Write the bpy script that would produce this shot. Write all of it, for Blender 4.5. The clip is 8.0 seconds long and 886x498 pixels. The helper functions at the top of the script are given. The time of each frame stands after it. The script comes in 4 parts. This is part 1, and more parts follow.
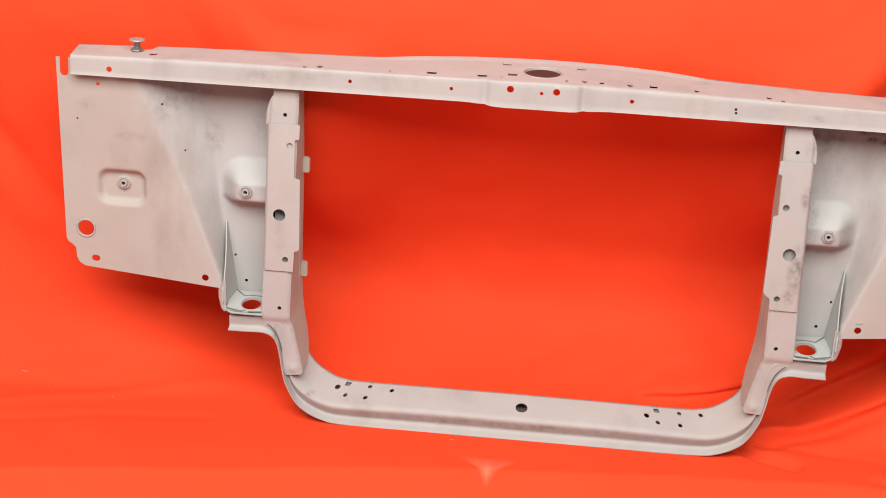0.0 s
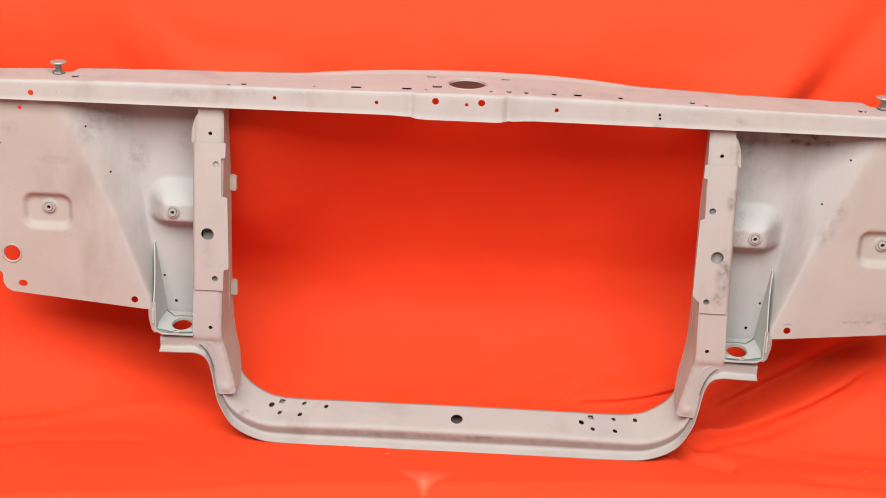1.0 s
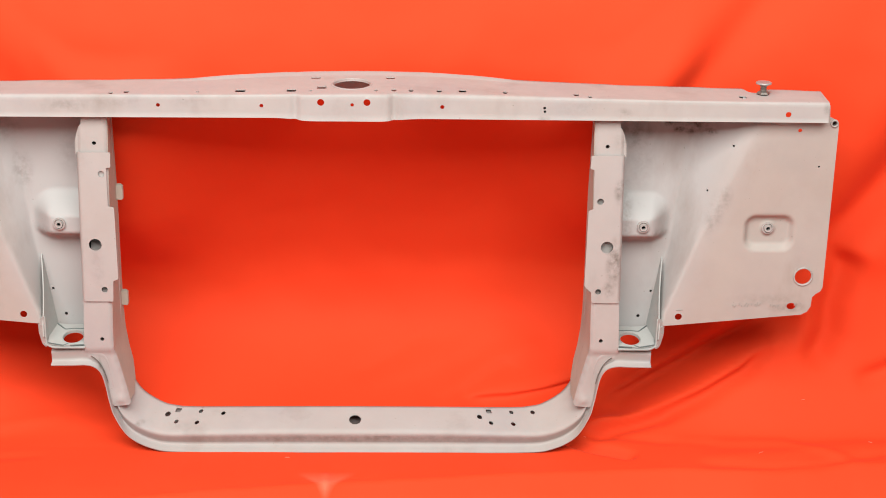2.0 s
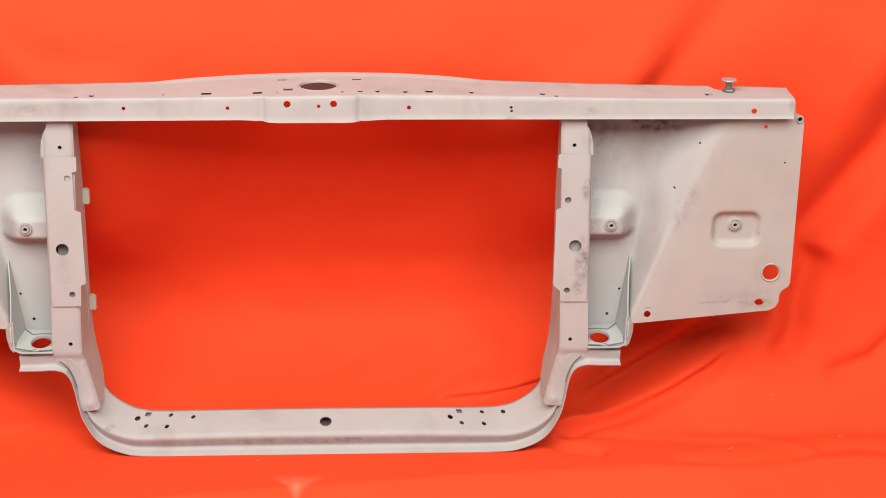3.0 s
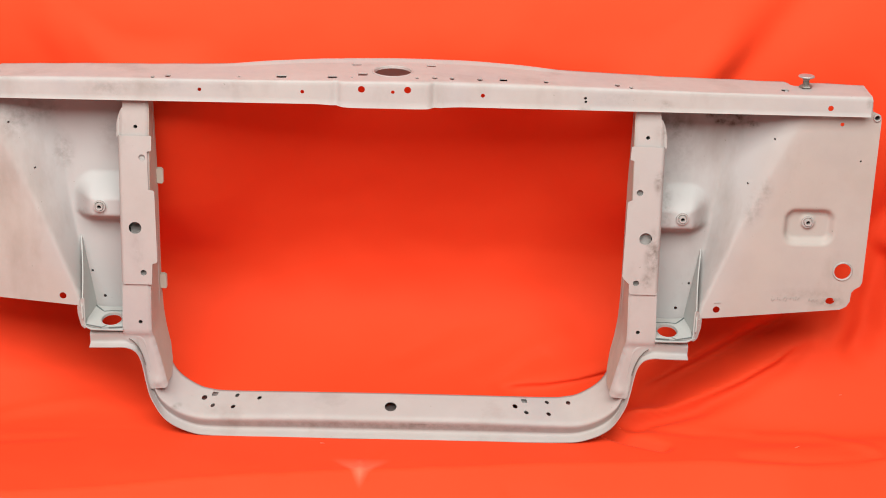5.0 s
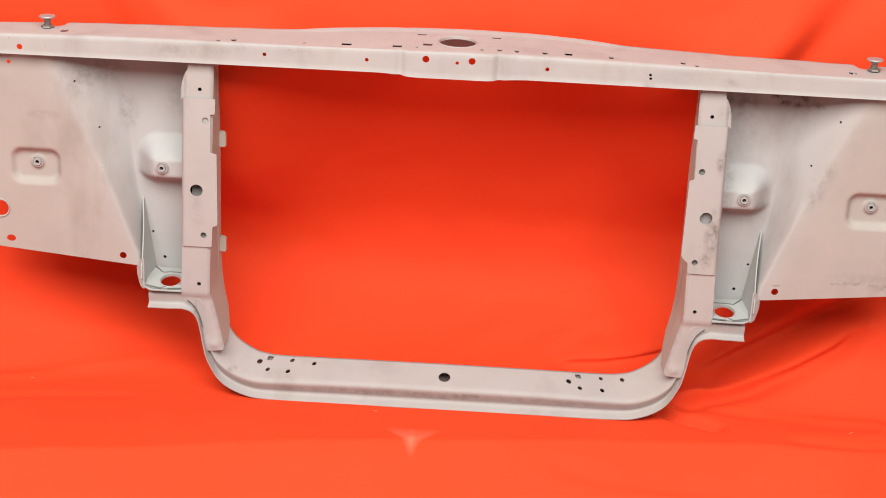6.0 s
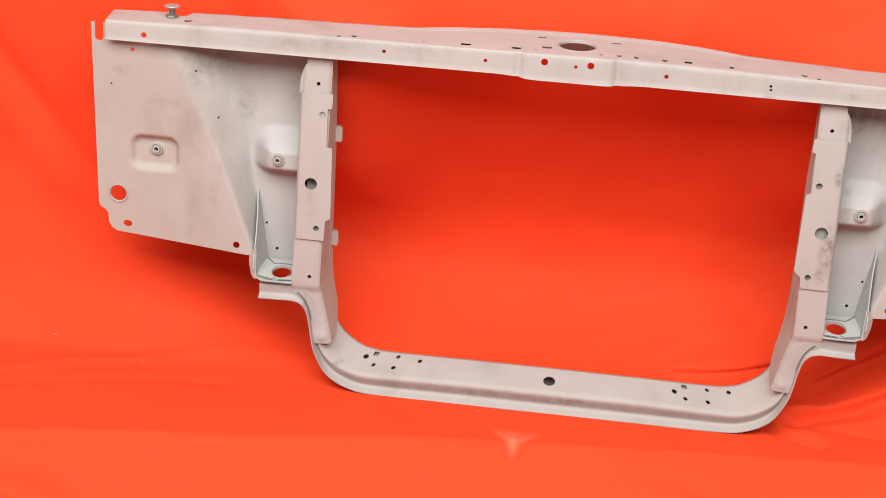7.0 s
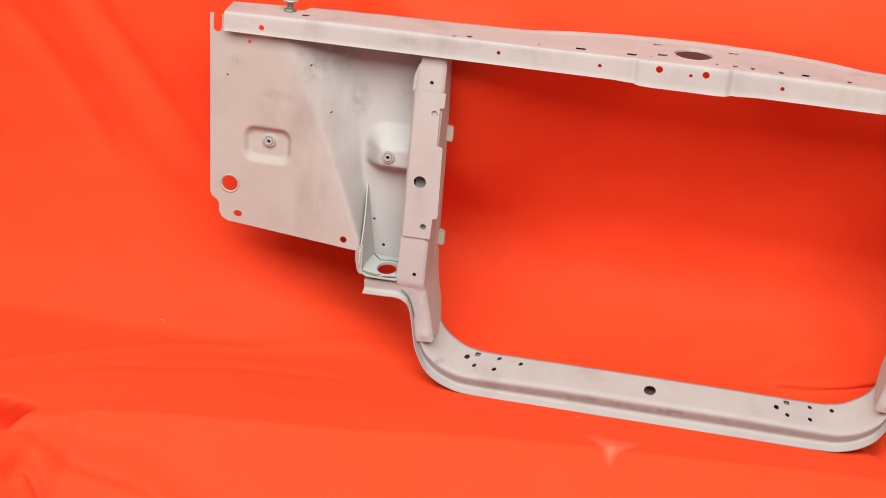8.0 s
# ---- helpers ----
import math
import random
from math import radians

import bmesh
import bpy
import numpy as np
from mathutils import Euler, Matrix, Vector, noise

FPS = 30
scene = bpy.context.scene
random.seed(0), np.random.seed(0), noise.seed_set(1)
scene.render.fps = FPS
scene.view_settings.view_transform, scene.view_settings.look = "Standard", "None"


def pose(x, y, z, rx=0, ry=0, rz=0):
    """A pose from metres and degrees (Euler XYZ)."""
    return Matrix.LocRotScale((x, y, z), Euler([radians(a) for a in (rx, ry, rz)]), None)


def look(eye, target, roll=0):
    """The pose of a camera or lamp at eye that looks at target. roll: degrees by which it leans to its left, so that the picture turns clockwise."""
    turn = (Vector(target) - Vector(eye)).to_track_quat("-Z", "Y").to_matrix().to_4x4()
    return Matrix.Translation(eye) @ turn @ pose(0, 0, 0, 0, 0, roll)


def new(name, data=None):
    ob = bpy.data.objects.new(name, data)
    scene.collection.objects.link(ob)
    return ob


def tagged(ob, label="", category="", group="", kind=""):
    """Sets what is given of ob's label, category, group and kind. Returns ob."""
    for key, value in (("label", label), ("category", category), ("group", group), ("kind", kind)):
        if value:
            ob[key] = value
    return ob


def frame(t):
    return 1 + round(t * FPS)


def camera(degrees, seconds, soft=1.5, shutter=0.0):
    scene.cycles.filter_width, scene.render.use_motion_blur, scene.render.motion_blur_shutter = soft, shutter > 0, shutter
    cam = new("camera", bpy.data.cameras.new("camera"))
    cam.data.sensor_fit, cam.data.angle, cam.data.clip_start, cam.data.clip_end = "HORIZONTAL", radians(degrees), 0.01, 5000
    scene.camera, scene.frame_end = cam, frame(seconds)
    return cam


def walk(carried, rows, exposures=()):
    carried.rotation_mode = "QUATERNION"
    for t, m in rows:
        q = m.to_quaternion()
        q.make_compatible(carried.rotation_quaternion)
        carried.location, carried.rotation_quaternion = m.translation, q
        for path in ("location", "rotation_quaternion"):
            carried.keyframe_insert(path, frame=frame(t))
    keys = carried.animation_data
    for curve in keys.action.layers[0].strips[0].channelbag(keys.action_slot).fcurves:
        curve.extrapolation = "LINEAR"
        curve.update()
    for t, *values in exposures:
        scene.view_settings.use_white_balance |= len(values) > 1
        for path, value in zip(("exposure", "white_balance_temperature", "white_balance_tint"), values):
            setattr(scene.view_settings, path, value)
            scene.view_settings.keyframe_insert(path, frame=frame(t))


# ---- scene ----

from mathutils.geometry import delaunay_2d_cdt

# ---- camera: it stands on one spot and pans ----
cam = camera(29.0, 8.0, soft=1.0)
EYE = (0.068, -2.606, 1.288)
PATH = [  # seconds, yaw, pitch, roll
    (0.0, 5.620, -20.328, -2.746),
    (0.1, 5.560, -19.930, -2.490),
    (0.2, 5.541, -19.888, -2.454),
    (0.3, 5.479, -19.884, -2.462),
    (0.5, 5.160, -19.855, -2.390),
    (0.7, 4.308, -19.830, -2.245),
    (0.8, 3.611, -19.809, -2.059),
    (1.0, 2.795, -19.787, -1.844),
    (1.2, 1.790, -19.797, -1.702),
    (1.3, 1.301, -19.797, -1.543),
    (1.5, 0.449, -19.771, -1.339),
    (1.7, -0.659, -19.753, -1.038),
    (1.8, -0.983, -19.739, -0.952),
    (2.0, -1.426, -19.728, -0.836),
    (2.2, -1.921, -19.698, -0.651),
    (3.3, -3.149, -19.706, -0.401),
    (3.5, -3.539, -19.687, -0.283),
    (3.7, -3.544, -19.673, -0.256),
    (3.8, -3.219, -19.677, -0.337),
    (4.0, -2.405, -19.699, -0.544),
    (4.2, -1.806, -19.702, -0.702),
    (4.3, -1.437, -19.705, -0.741),
    (4.5, -0.767, -19.749, -0.962),
    (4.7, -0.297, -19.809, -1.085),
    (5.8, 1.635, -21.179, -2.270),
    (6.0, 2.621, -21.171, -2.432),
    (6.2, 3.524, -21.216, -2.614),
    (6.3, 3.998, -21.241, -2.755),
    (6.5, 4.972, -21.284, -2.963),
    (6.7, 5.764, -21.276, -3.126),
    (6.8, 6.150, -21.289, -3.227),
    (7.0, 6.973, -21.350, -3.425),
    (7.2, 7.994, -21.403, -3.685),
    (7.3, 8.463, -21.443, -3.795),
    (7.5, 9.416, -21.471, -3.957),
    (7.7, 10.342, -21.544, -4.238),
    (7.8, 10.708, -21.568, -4.301),
    (8.0, 11.206, -21.593, -4.494),
]
walk(cam, [(t, pose(*EYE, 90 + pitch, roll, yaw)) for t, yaw, pitch, roll in PATH])

# ---- light ----
world = bpy.data.worlds.new("room_air")
scene.world = world
world.use_nodes = True
world.node_tree.nodes["Background"].inputs[0].default_value = (1.0, 0.98, 0.95, 1)
world.node_tree.nodes["Background"].inputs[1].default_value = 0.25


def area_lamp(name, eye, target, sx, sy, watts, colour):
    data = bpy.data.lights.new(name, "AREA")
    data.shape, data.size, data.size_y, data.energy, data.color = "RECTANGLE", sx, sy, watts, colour
    ob = new(name, data)
    ob.matrix_world = look(eye, target)
    return ob


area_lamp("ceiling_lamp", (-0.20, -2.32, 2.60), (-0.12, -0.55, 0.05), 4.0, 1.8, 279, (1.0, 0.99, 0.96))
scene.view_settings.exposure = 0.0


# ---- materials ----
def material(name, colour, rough, spec=0.5, metal=0.0):
    m = bpy.data.materials.new(name)
    m.use_nodes = True
    b = m.node_tree.nodes["Principled BSDF"]
    b.inputs["Base Color"].default_value = (*colour, 1)
    b.inputs["Roughness"].default_value = rough
    b.inputs["Specular IOR Level"].default_value = spec
    b.inputs["Metallic"].default_value = metal
    return m, m.node_tree, b


def node(tree, kind, **values):
    n = tree.nodes.new(kind)
    for key, value in values.items():
        n.inputs[key.replace("_", " ")].default_value = value
    return n


def mixed(tree, fac, a, b):
    """A colour mix; fac, a and b are sockets or values."""
    n = tree.nodes.new("ShaderNodeMix")
    n.data_type = "RGBA"
    for socket, value in ((n.inputs[0], fac), (n.inputs[6], a), (n.inputs[7], b)):
        if isinstance(value, bpy.types.NodeSocket):
            tree.links.new(value, socket)
        else:
            socket.default_value = value
    return n.outputs[2]


def ramp(tree, source, low, high):
    n = tree.nodes.new("ShaderNodeMapRange")
    n.inputs["From Min"].default_value, n.inputs["From Max"].default_value = low, high
    n.clamp = True
    tree.links.new(source, n.inputs["Value"])
    return n.outputs["Result"]


def bump(tree, shader, source, strength, distance):
    n = tree.nodes.new("ShaderNodeBump")
    n.inputs["Strength"].default_value, n.inputs["Distance"].default_value = strength, distance
    tree.links.new(source, n.inputs["Height"])
    tree.links.new(n.outputs[0], shader.inputs["Normal"])


def noise_at(tree, scale, detail=4, rough=0.55, stretch=None):
    co = tree.nodes.new("ShaderNodeTexCoord").outputs["Object"]
    if stretch:
        mp = tree.nodes.new("ShaderNodeMapping")
        mp.inputs["Scale"].default_value = stretch
        tree.links.new(co, mp.inputs[0])
        co = mp.outputs[0]
    n = node(tree, "ShaderNodeTexNoise", Scale=scale, Detail=detail, Roughness=rough)
    tree.links.new(co, n.inputs["Vector"])
    return n.outputs[0]


SMUDGES_AND_SHADE = [  # x, z, half width, half height, strength
    # dirt, and darker patches below the crossbar and beside the posts
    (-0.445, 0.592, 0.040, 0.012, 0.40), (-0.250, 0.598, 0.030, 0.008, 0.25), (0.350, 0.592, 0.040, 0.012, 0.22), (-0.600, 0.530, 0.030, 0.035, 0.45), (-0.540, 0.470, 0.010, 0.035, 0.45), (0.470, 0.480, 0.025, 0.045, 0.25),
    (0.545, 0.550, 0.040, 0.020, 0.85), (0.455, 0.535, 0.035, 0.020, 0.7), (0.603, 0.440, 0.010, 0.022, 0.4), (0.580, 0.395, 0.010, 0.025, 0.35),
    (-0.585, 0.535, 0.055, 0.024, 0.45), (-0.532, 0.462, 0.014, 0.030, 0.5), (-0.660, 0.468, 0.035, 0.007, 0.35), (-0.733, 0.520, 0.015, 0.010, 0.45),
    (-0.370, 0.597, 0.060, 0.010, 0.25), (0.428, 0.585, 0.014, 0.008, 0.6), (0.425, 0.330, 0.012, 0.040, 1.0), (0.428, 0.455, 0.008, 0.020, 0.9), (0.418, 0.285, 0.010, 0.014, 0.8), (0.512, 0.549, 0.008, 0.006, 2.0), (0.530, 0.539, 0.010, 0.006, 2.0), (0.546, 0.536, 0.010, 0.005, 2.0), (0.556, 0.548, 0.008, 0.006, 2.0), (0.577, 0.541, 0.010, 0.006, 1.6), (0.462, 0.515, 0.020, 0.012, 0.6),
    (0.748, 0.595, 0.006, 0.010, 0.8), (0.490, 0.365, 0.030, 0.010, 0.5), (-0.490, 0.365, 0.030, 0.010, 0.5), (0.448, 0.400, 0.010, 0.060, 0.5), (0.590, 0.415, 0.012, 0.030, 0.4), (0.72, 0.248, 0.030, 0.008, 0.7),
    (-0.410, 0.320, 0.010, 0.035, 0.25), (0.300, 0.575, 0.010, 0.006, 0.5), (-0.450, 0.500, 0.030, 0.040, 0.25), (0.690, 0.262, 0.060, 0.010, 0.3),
    # the mark at x -0.4165 paints the shadow of the tongue's gap
    (0.055, 0.0145, 0.055, 0.0014, 0.9), (-0.028, 0.0085, 0.022, 0.0016, 0.7), (-0.3575, 0.0365, 0.008, 0.004, 0.9), (-0.4165, 0.140, 0.003, 0.020, 0.6), (-0.11, 0.0065, 0.045, 0.003, 0.6), (0.0, 0.0100, 0.30, 0.010, 0.50), (-0.20, 0.006, 0.12, 0.006, 0.3)]


def primer_material(name, colour, warm, mist_to=None):
    """Sprayed primer: uneven tone, rubbed smears, dirt and a painted gap shadow at listed places, fine orange peel."""
    m, tree, b = material(name, colour, 0.6, 0.15)
    big = ramp(tree, noise_at(tree, 4.0, 3), 0.35, 0.68)
    c = mixed(tree, big, (*colour, 1), (*warm, 1))
    cool = ramp(tree, noise_at(tree, 6.5, 4, 0.6, (1, 1, 0.6)), 0.46, 0.72)
    c = mixed(tree, cool, c, (colour[0] * 0.90, colour[1] * 0.915, colour[2] * 0.96, 1))
    mist = ramp(tree, noise_at(tree, 16.0, 4, 0.6), 0.3, 0.8)
    c = mixed(tree, mist, c, (colour[0] * 1.06, colour[1] * 1.07, colour[2] * 1.08, 1))
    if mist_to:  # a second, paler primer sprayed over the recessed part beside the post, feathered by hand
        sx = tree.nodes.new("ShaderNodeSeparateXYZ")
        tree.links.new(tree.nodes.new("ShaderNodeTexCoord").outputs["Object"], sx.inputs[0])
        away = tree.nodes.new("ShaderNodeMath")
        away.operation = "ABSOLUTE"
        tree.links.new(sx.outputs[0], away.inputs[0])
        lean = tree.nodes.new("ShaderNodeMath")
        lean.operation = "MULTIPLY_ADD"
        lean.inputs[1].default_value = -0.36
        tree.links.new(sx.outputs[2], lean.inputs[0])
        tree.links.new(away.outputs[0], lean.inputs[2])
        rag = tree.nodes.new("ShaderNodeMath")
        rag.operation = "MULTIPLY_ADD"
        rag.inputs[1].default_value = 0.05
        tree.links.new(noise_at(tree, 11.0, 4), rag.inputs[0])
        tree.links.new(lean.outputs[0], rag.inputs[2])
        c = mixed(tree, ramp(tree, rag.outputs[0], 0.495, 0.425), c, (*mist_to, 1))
    smear = ramp(tree, noise_at(tree, 9.0, 5, 0.6, (1, 1, 0.45)), 0.56, 0.95)
    c = mixed(tree, smear, c, (colour[0] * 0.62, colour[1] * 0.58, colour[2] * 0.55, 1))
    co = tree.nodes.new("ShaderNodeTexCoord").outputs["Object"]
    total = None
    for x, z, rx, rz, strength in SMUDGES_AND_SHADE:
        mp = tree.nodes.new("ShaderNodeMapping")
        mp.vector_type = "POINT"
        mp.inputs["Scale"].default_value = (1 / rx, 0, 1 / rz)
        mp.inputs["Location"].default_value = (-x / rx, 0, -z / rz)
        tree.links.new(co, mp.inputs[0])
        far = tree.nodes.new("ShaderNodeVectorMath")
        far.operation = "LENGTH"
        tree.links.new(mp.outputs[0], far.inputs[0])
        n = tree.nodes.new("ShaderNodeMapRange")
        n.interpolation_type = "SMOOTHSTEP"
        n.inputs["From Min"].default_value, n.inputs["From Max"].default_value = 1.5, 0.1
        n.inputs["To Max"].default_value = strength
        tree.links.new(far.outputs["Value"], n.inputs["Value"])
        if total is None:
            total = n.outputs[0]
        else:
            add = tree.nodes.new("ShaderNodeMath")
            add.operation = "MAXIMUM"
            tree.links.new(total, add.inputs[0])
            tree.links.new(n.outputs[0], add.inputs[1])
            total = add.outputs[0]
    grime_and_shade = tree.nodes.new("ShaderNodeMath")
    grime_and_shade.operation = "MULTIPLY"
    tree.links.new(total, grime_and_shade.inputs[0])
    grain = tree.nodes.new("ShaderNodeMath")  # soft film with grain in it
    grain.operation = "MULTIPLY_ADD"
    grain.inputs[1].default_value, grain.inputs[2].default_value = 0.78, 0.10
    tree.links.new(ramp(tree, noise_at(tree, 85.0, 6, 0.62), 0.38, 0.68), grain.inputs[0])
    tree.links.new(grain.outputs[0], grime_and_shade.inputs[1])
    c = mixed(tree, grime_and_shade.outputs[0], c, (0.10, 0.085, 0.07, 1))
    # fine dark specks and chips
    chips = ramp(tree, noise_at(tree, 190.0, 2, 0.5), 0.75, 0.80)
    c = mixed(tree, chips, c, (0.16, 0.14, 0.12, 1))
    tree.links.new(c, b.inputs["Base Color"])
    tree.links.new(ramp(tree, noise_at(tree, 60.0, 3), -1.2, 1.3), b.inputs["Roughness"])
    bump(tree, b, noise_at(tree, 500.0, 2), 0.08, 0.0006)
    return m


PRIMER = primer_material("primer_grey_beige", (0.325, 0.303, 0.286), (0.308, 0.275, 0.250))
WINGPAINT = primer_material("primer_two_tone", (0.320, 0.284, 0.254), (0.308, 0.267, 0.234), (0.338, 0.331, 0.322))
# lighter, tan-tinted primer: side light on the posts' inner faces, painted in
SIDE_LIT = primer_material("primer_side_lit", (0.345, 0.325, 0.275), (0.325, 0.300, 0.245))
PALE = primer_material("primer_pale_green", (0.318, 0.325, 0.305), (0.318, 0.312, 0.290))
ZINC, _, _ = material("dull_zinc", (0.15, 0.135, 0.12), 0.5, 0.4, 0.45)
CAP, _, _ = material("worn_zinc", (0.27, 0.255, 0.245), 0.45, 0.4, 0.25)
CLIPMAT = primer_material("clip_paint", (0.40, 0.37, 0.31), (0.38, 0.34, 0.28))
LINT, _, _ = material("pale_lint", (0.85, 0.26, 0.16), 0.8)
GRAPHITE, _, _ = material("graphite", (0.245, 0.220, 0.198), 0.6)
# near-black for the cups under the end slots: shade put into the colour
SLOT_DARK, _, _ = material("slot_shade_black", (0.028, 0.026, 0.024), 0.7, 0.2)
SEAL, _, _ = material("seam_sealer", (0.10, 0.12, 0.115), 0.6)

CLOTH, tree, b = material("red_cloth", (0.66, 0.047, 0.0122), 0.75, 0.12)
b.inputs["Sheen Weight"].default_value = 0.05
b.inputs["Sheen Roughness"].default_value = 0.4
b.inputs["Sheen Tint"].default_value = (1, 0.55, 0.4, 1)
c = mixed(tree, ramp(tree, noise_at(tree, 2.5, 4), 0.3, 0.7), (0.615, 0.0438, 0.0112, 1), (0.655, 0.0484, 0.0132, 1))
# a spot at the platform's edge: a pale wedge mixed into the cloth's colour
place = tree.nodes.new("ShaderNodeSeparateXYZ")
tree.links.new(tree.nodes.new("ShaderNodeTexCoord").outputs["Object"], place.inputs[0])


def calc(kind, first, second):
    n = tree.nodes.new("ShaderNodeMath")
    n.operation = kind
    for socket, value in zip(n.inputs, (first, second)):
        if isinstance(value, bpy.types.NodeSocket):
            tree.links.new(value, socket)
        else:
            socket.default_value = value
    return n.outputs[0]


off = calc("ABSOLUTE", calc("ADD", place.outputs[0], 0.042), 0)
wide = calc("ADD", calc("MULTIPLY", ramp(tree, place.outputs[1], -0.150, -0.118), 0.014), calc("MULTIPLY", ramp(tree, place.outputs[1], -0.120, -0.085), 0.032))
spot = ramp(tree, calc("SUBTRACT", wide, off), -0.003, 0.010)
spot = calc("MULTIPLY", spot, calc("MULTIPLY", ramp(tree, place.outputs[1], -0.150, -0.130), ramp(tree, place.outputs[1], -0.075, -0.124)))
low = ramp(tree, place.outputs[2], 0.03, 0.02)
c = mixed(tree, calc("MULTIPLY", calc("MULTIPLY", spot, low), 0.5), c, (0.80, 0.20, 0.12, 1))
tree.links.new(c, b.inputs["Base Color"])
bump(tree, b, noise_at(tree, 900.0, 2), 0.1, 0.0005)

PLASTER, tree, b = material("grey_plaster", (0.48, 0.475, 0.46), 0.8, 0.3)
bump(tree, b, noise_at(tree, 120.0, 4), 0.2, 0.002)
WHITEWASH, tree, b = material("whitewash", (0.75, 0.74, 0.72), 0.85, 0.2)
bump(tree, b, noise_at(tree, 90.0, 4), 0.2, 0.002)
CONCRETE, tree, b = material("grey_concrete", (0.30, 0.29, 0.28), 0.75, 0.3)
tree.links.new(mixed(tree, noise_at(tree, 6.0, 6), (0.22, 0.21, 0.20, 1), (0.38, 0.37, 0.35, 1)), b.inputs["Base Color"])


# ---- mesh helpers ----
def part(name, mesh, mat, parent=None, label=""):
    ob = new(name, mesh)
    if mat:
        mesh.materials.append(mat)
    if parent:
        ob.parent = parent
    return tagged(ob, label)


def inside(poly, p):
    """Which of the points p lie in the polygon."""
    poly, hit = np.asarray(poly, float), np.zeros(len(p), bool)
    for (x0, y0), (x1, y1) in zip(poly, np.roll(poly, -1, 0)):
        if y0 == y1:
            continue
        cross = (y0 > p[:, 1]) != (y1 > p[:, 1])
        hit ^= cross & (p[:, 0] < (x1 - x0) * (p[:, 1] - y0) / (y1 - y0) + x0)
    return hit


def resampled(poly, pitch):
    out = []
    poly = np.asarray(poly, float)
    for a, c in zip(poly, np.roll(poly, -1, 0)):
        n = max(1, int(np.ceil(np.linalg.norm(c - a) / pitch)))
        out += [a + (c - a) * k / n for k in range(n)]
    return np.array(out)


def rounded(poly, radius, steps=5):
    """A polygon with rounded corners. radius: one for all, or one a corner."""
    poly = [Vector(p) for p in poly]
    radii = [radius] * len(poly) if isinstance(radius, (int, float)) else radius
    out = []
    for k, p in enumerate(poly):
        a, c, r = poly[k - 1] - p, poly[(k + 1) % len(poly)] - p, radii[k]
        r = min(r, a.length * 0.49, c.length * 0.49)
        if r < 1e-5:
            out.append(tuple(p))
            continue
        a, c = p + a.normalized() * r, p + c.normalized() * r
        out += [tuple(a * (1 - u) ** 2 + p * 2 * u * (1 - u) + c * u * u) for u in (i / steps for i in range(steps + 1))]
    return out


def ring(x, y, rx, ry=None, n=20, square=0.0):
    """A round hole; square over 0: a slot with rounded ends or corners."""
    ry = ry or rx
    e = 1.0 - 0.7 * square
    out = []
    for k in range(n):
        a = 2 * math.pi * (k + 0.5) / n
        ca, sa = math.cos(a), math.sin(a)
        out.append((x + rx * math.copysign(abs(ca) ** e, ca), y + ry * math.copysign(abs(sa) ** e, sa)))
    return out


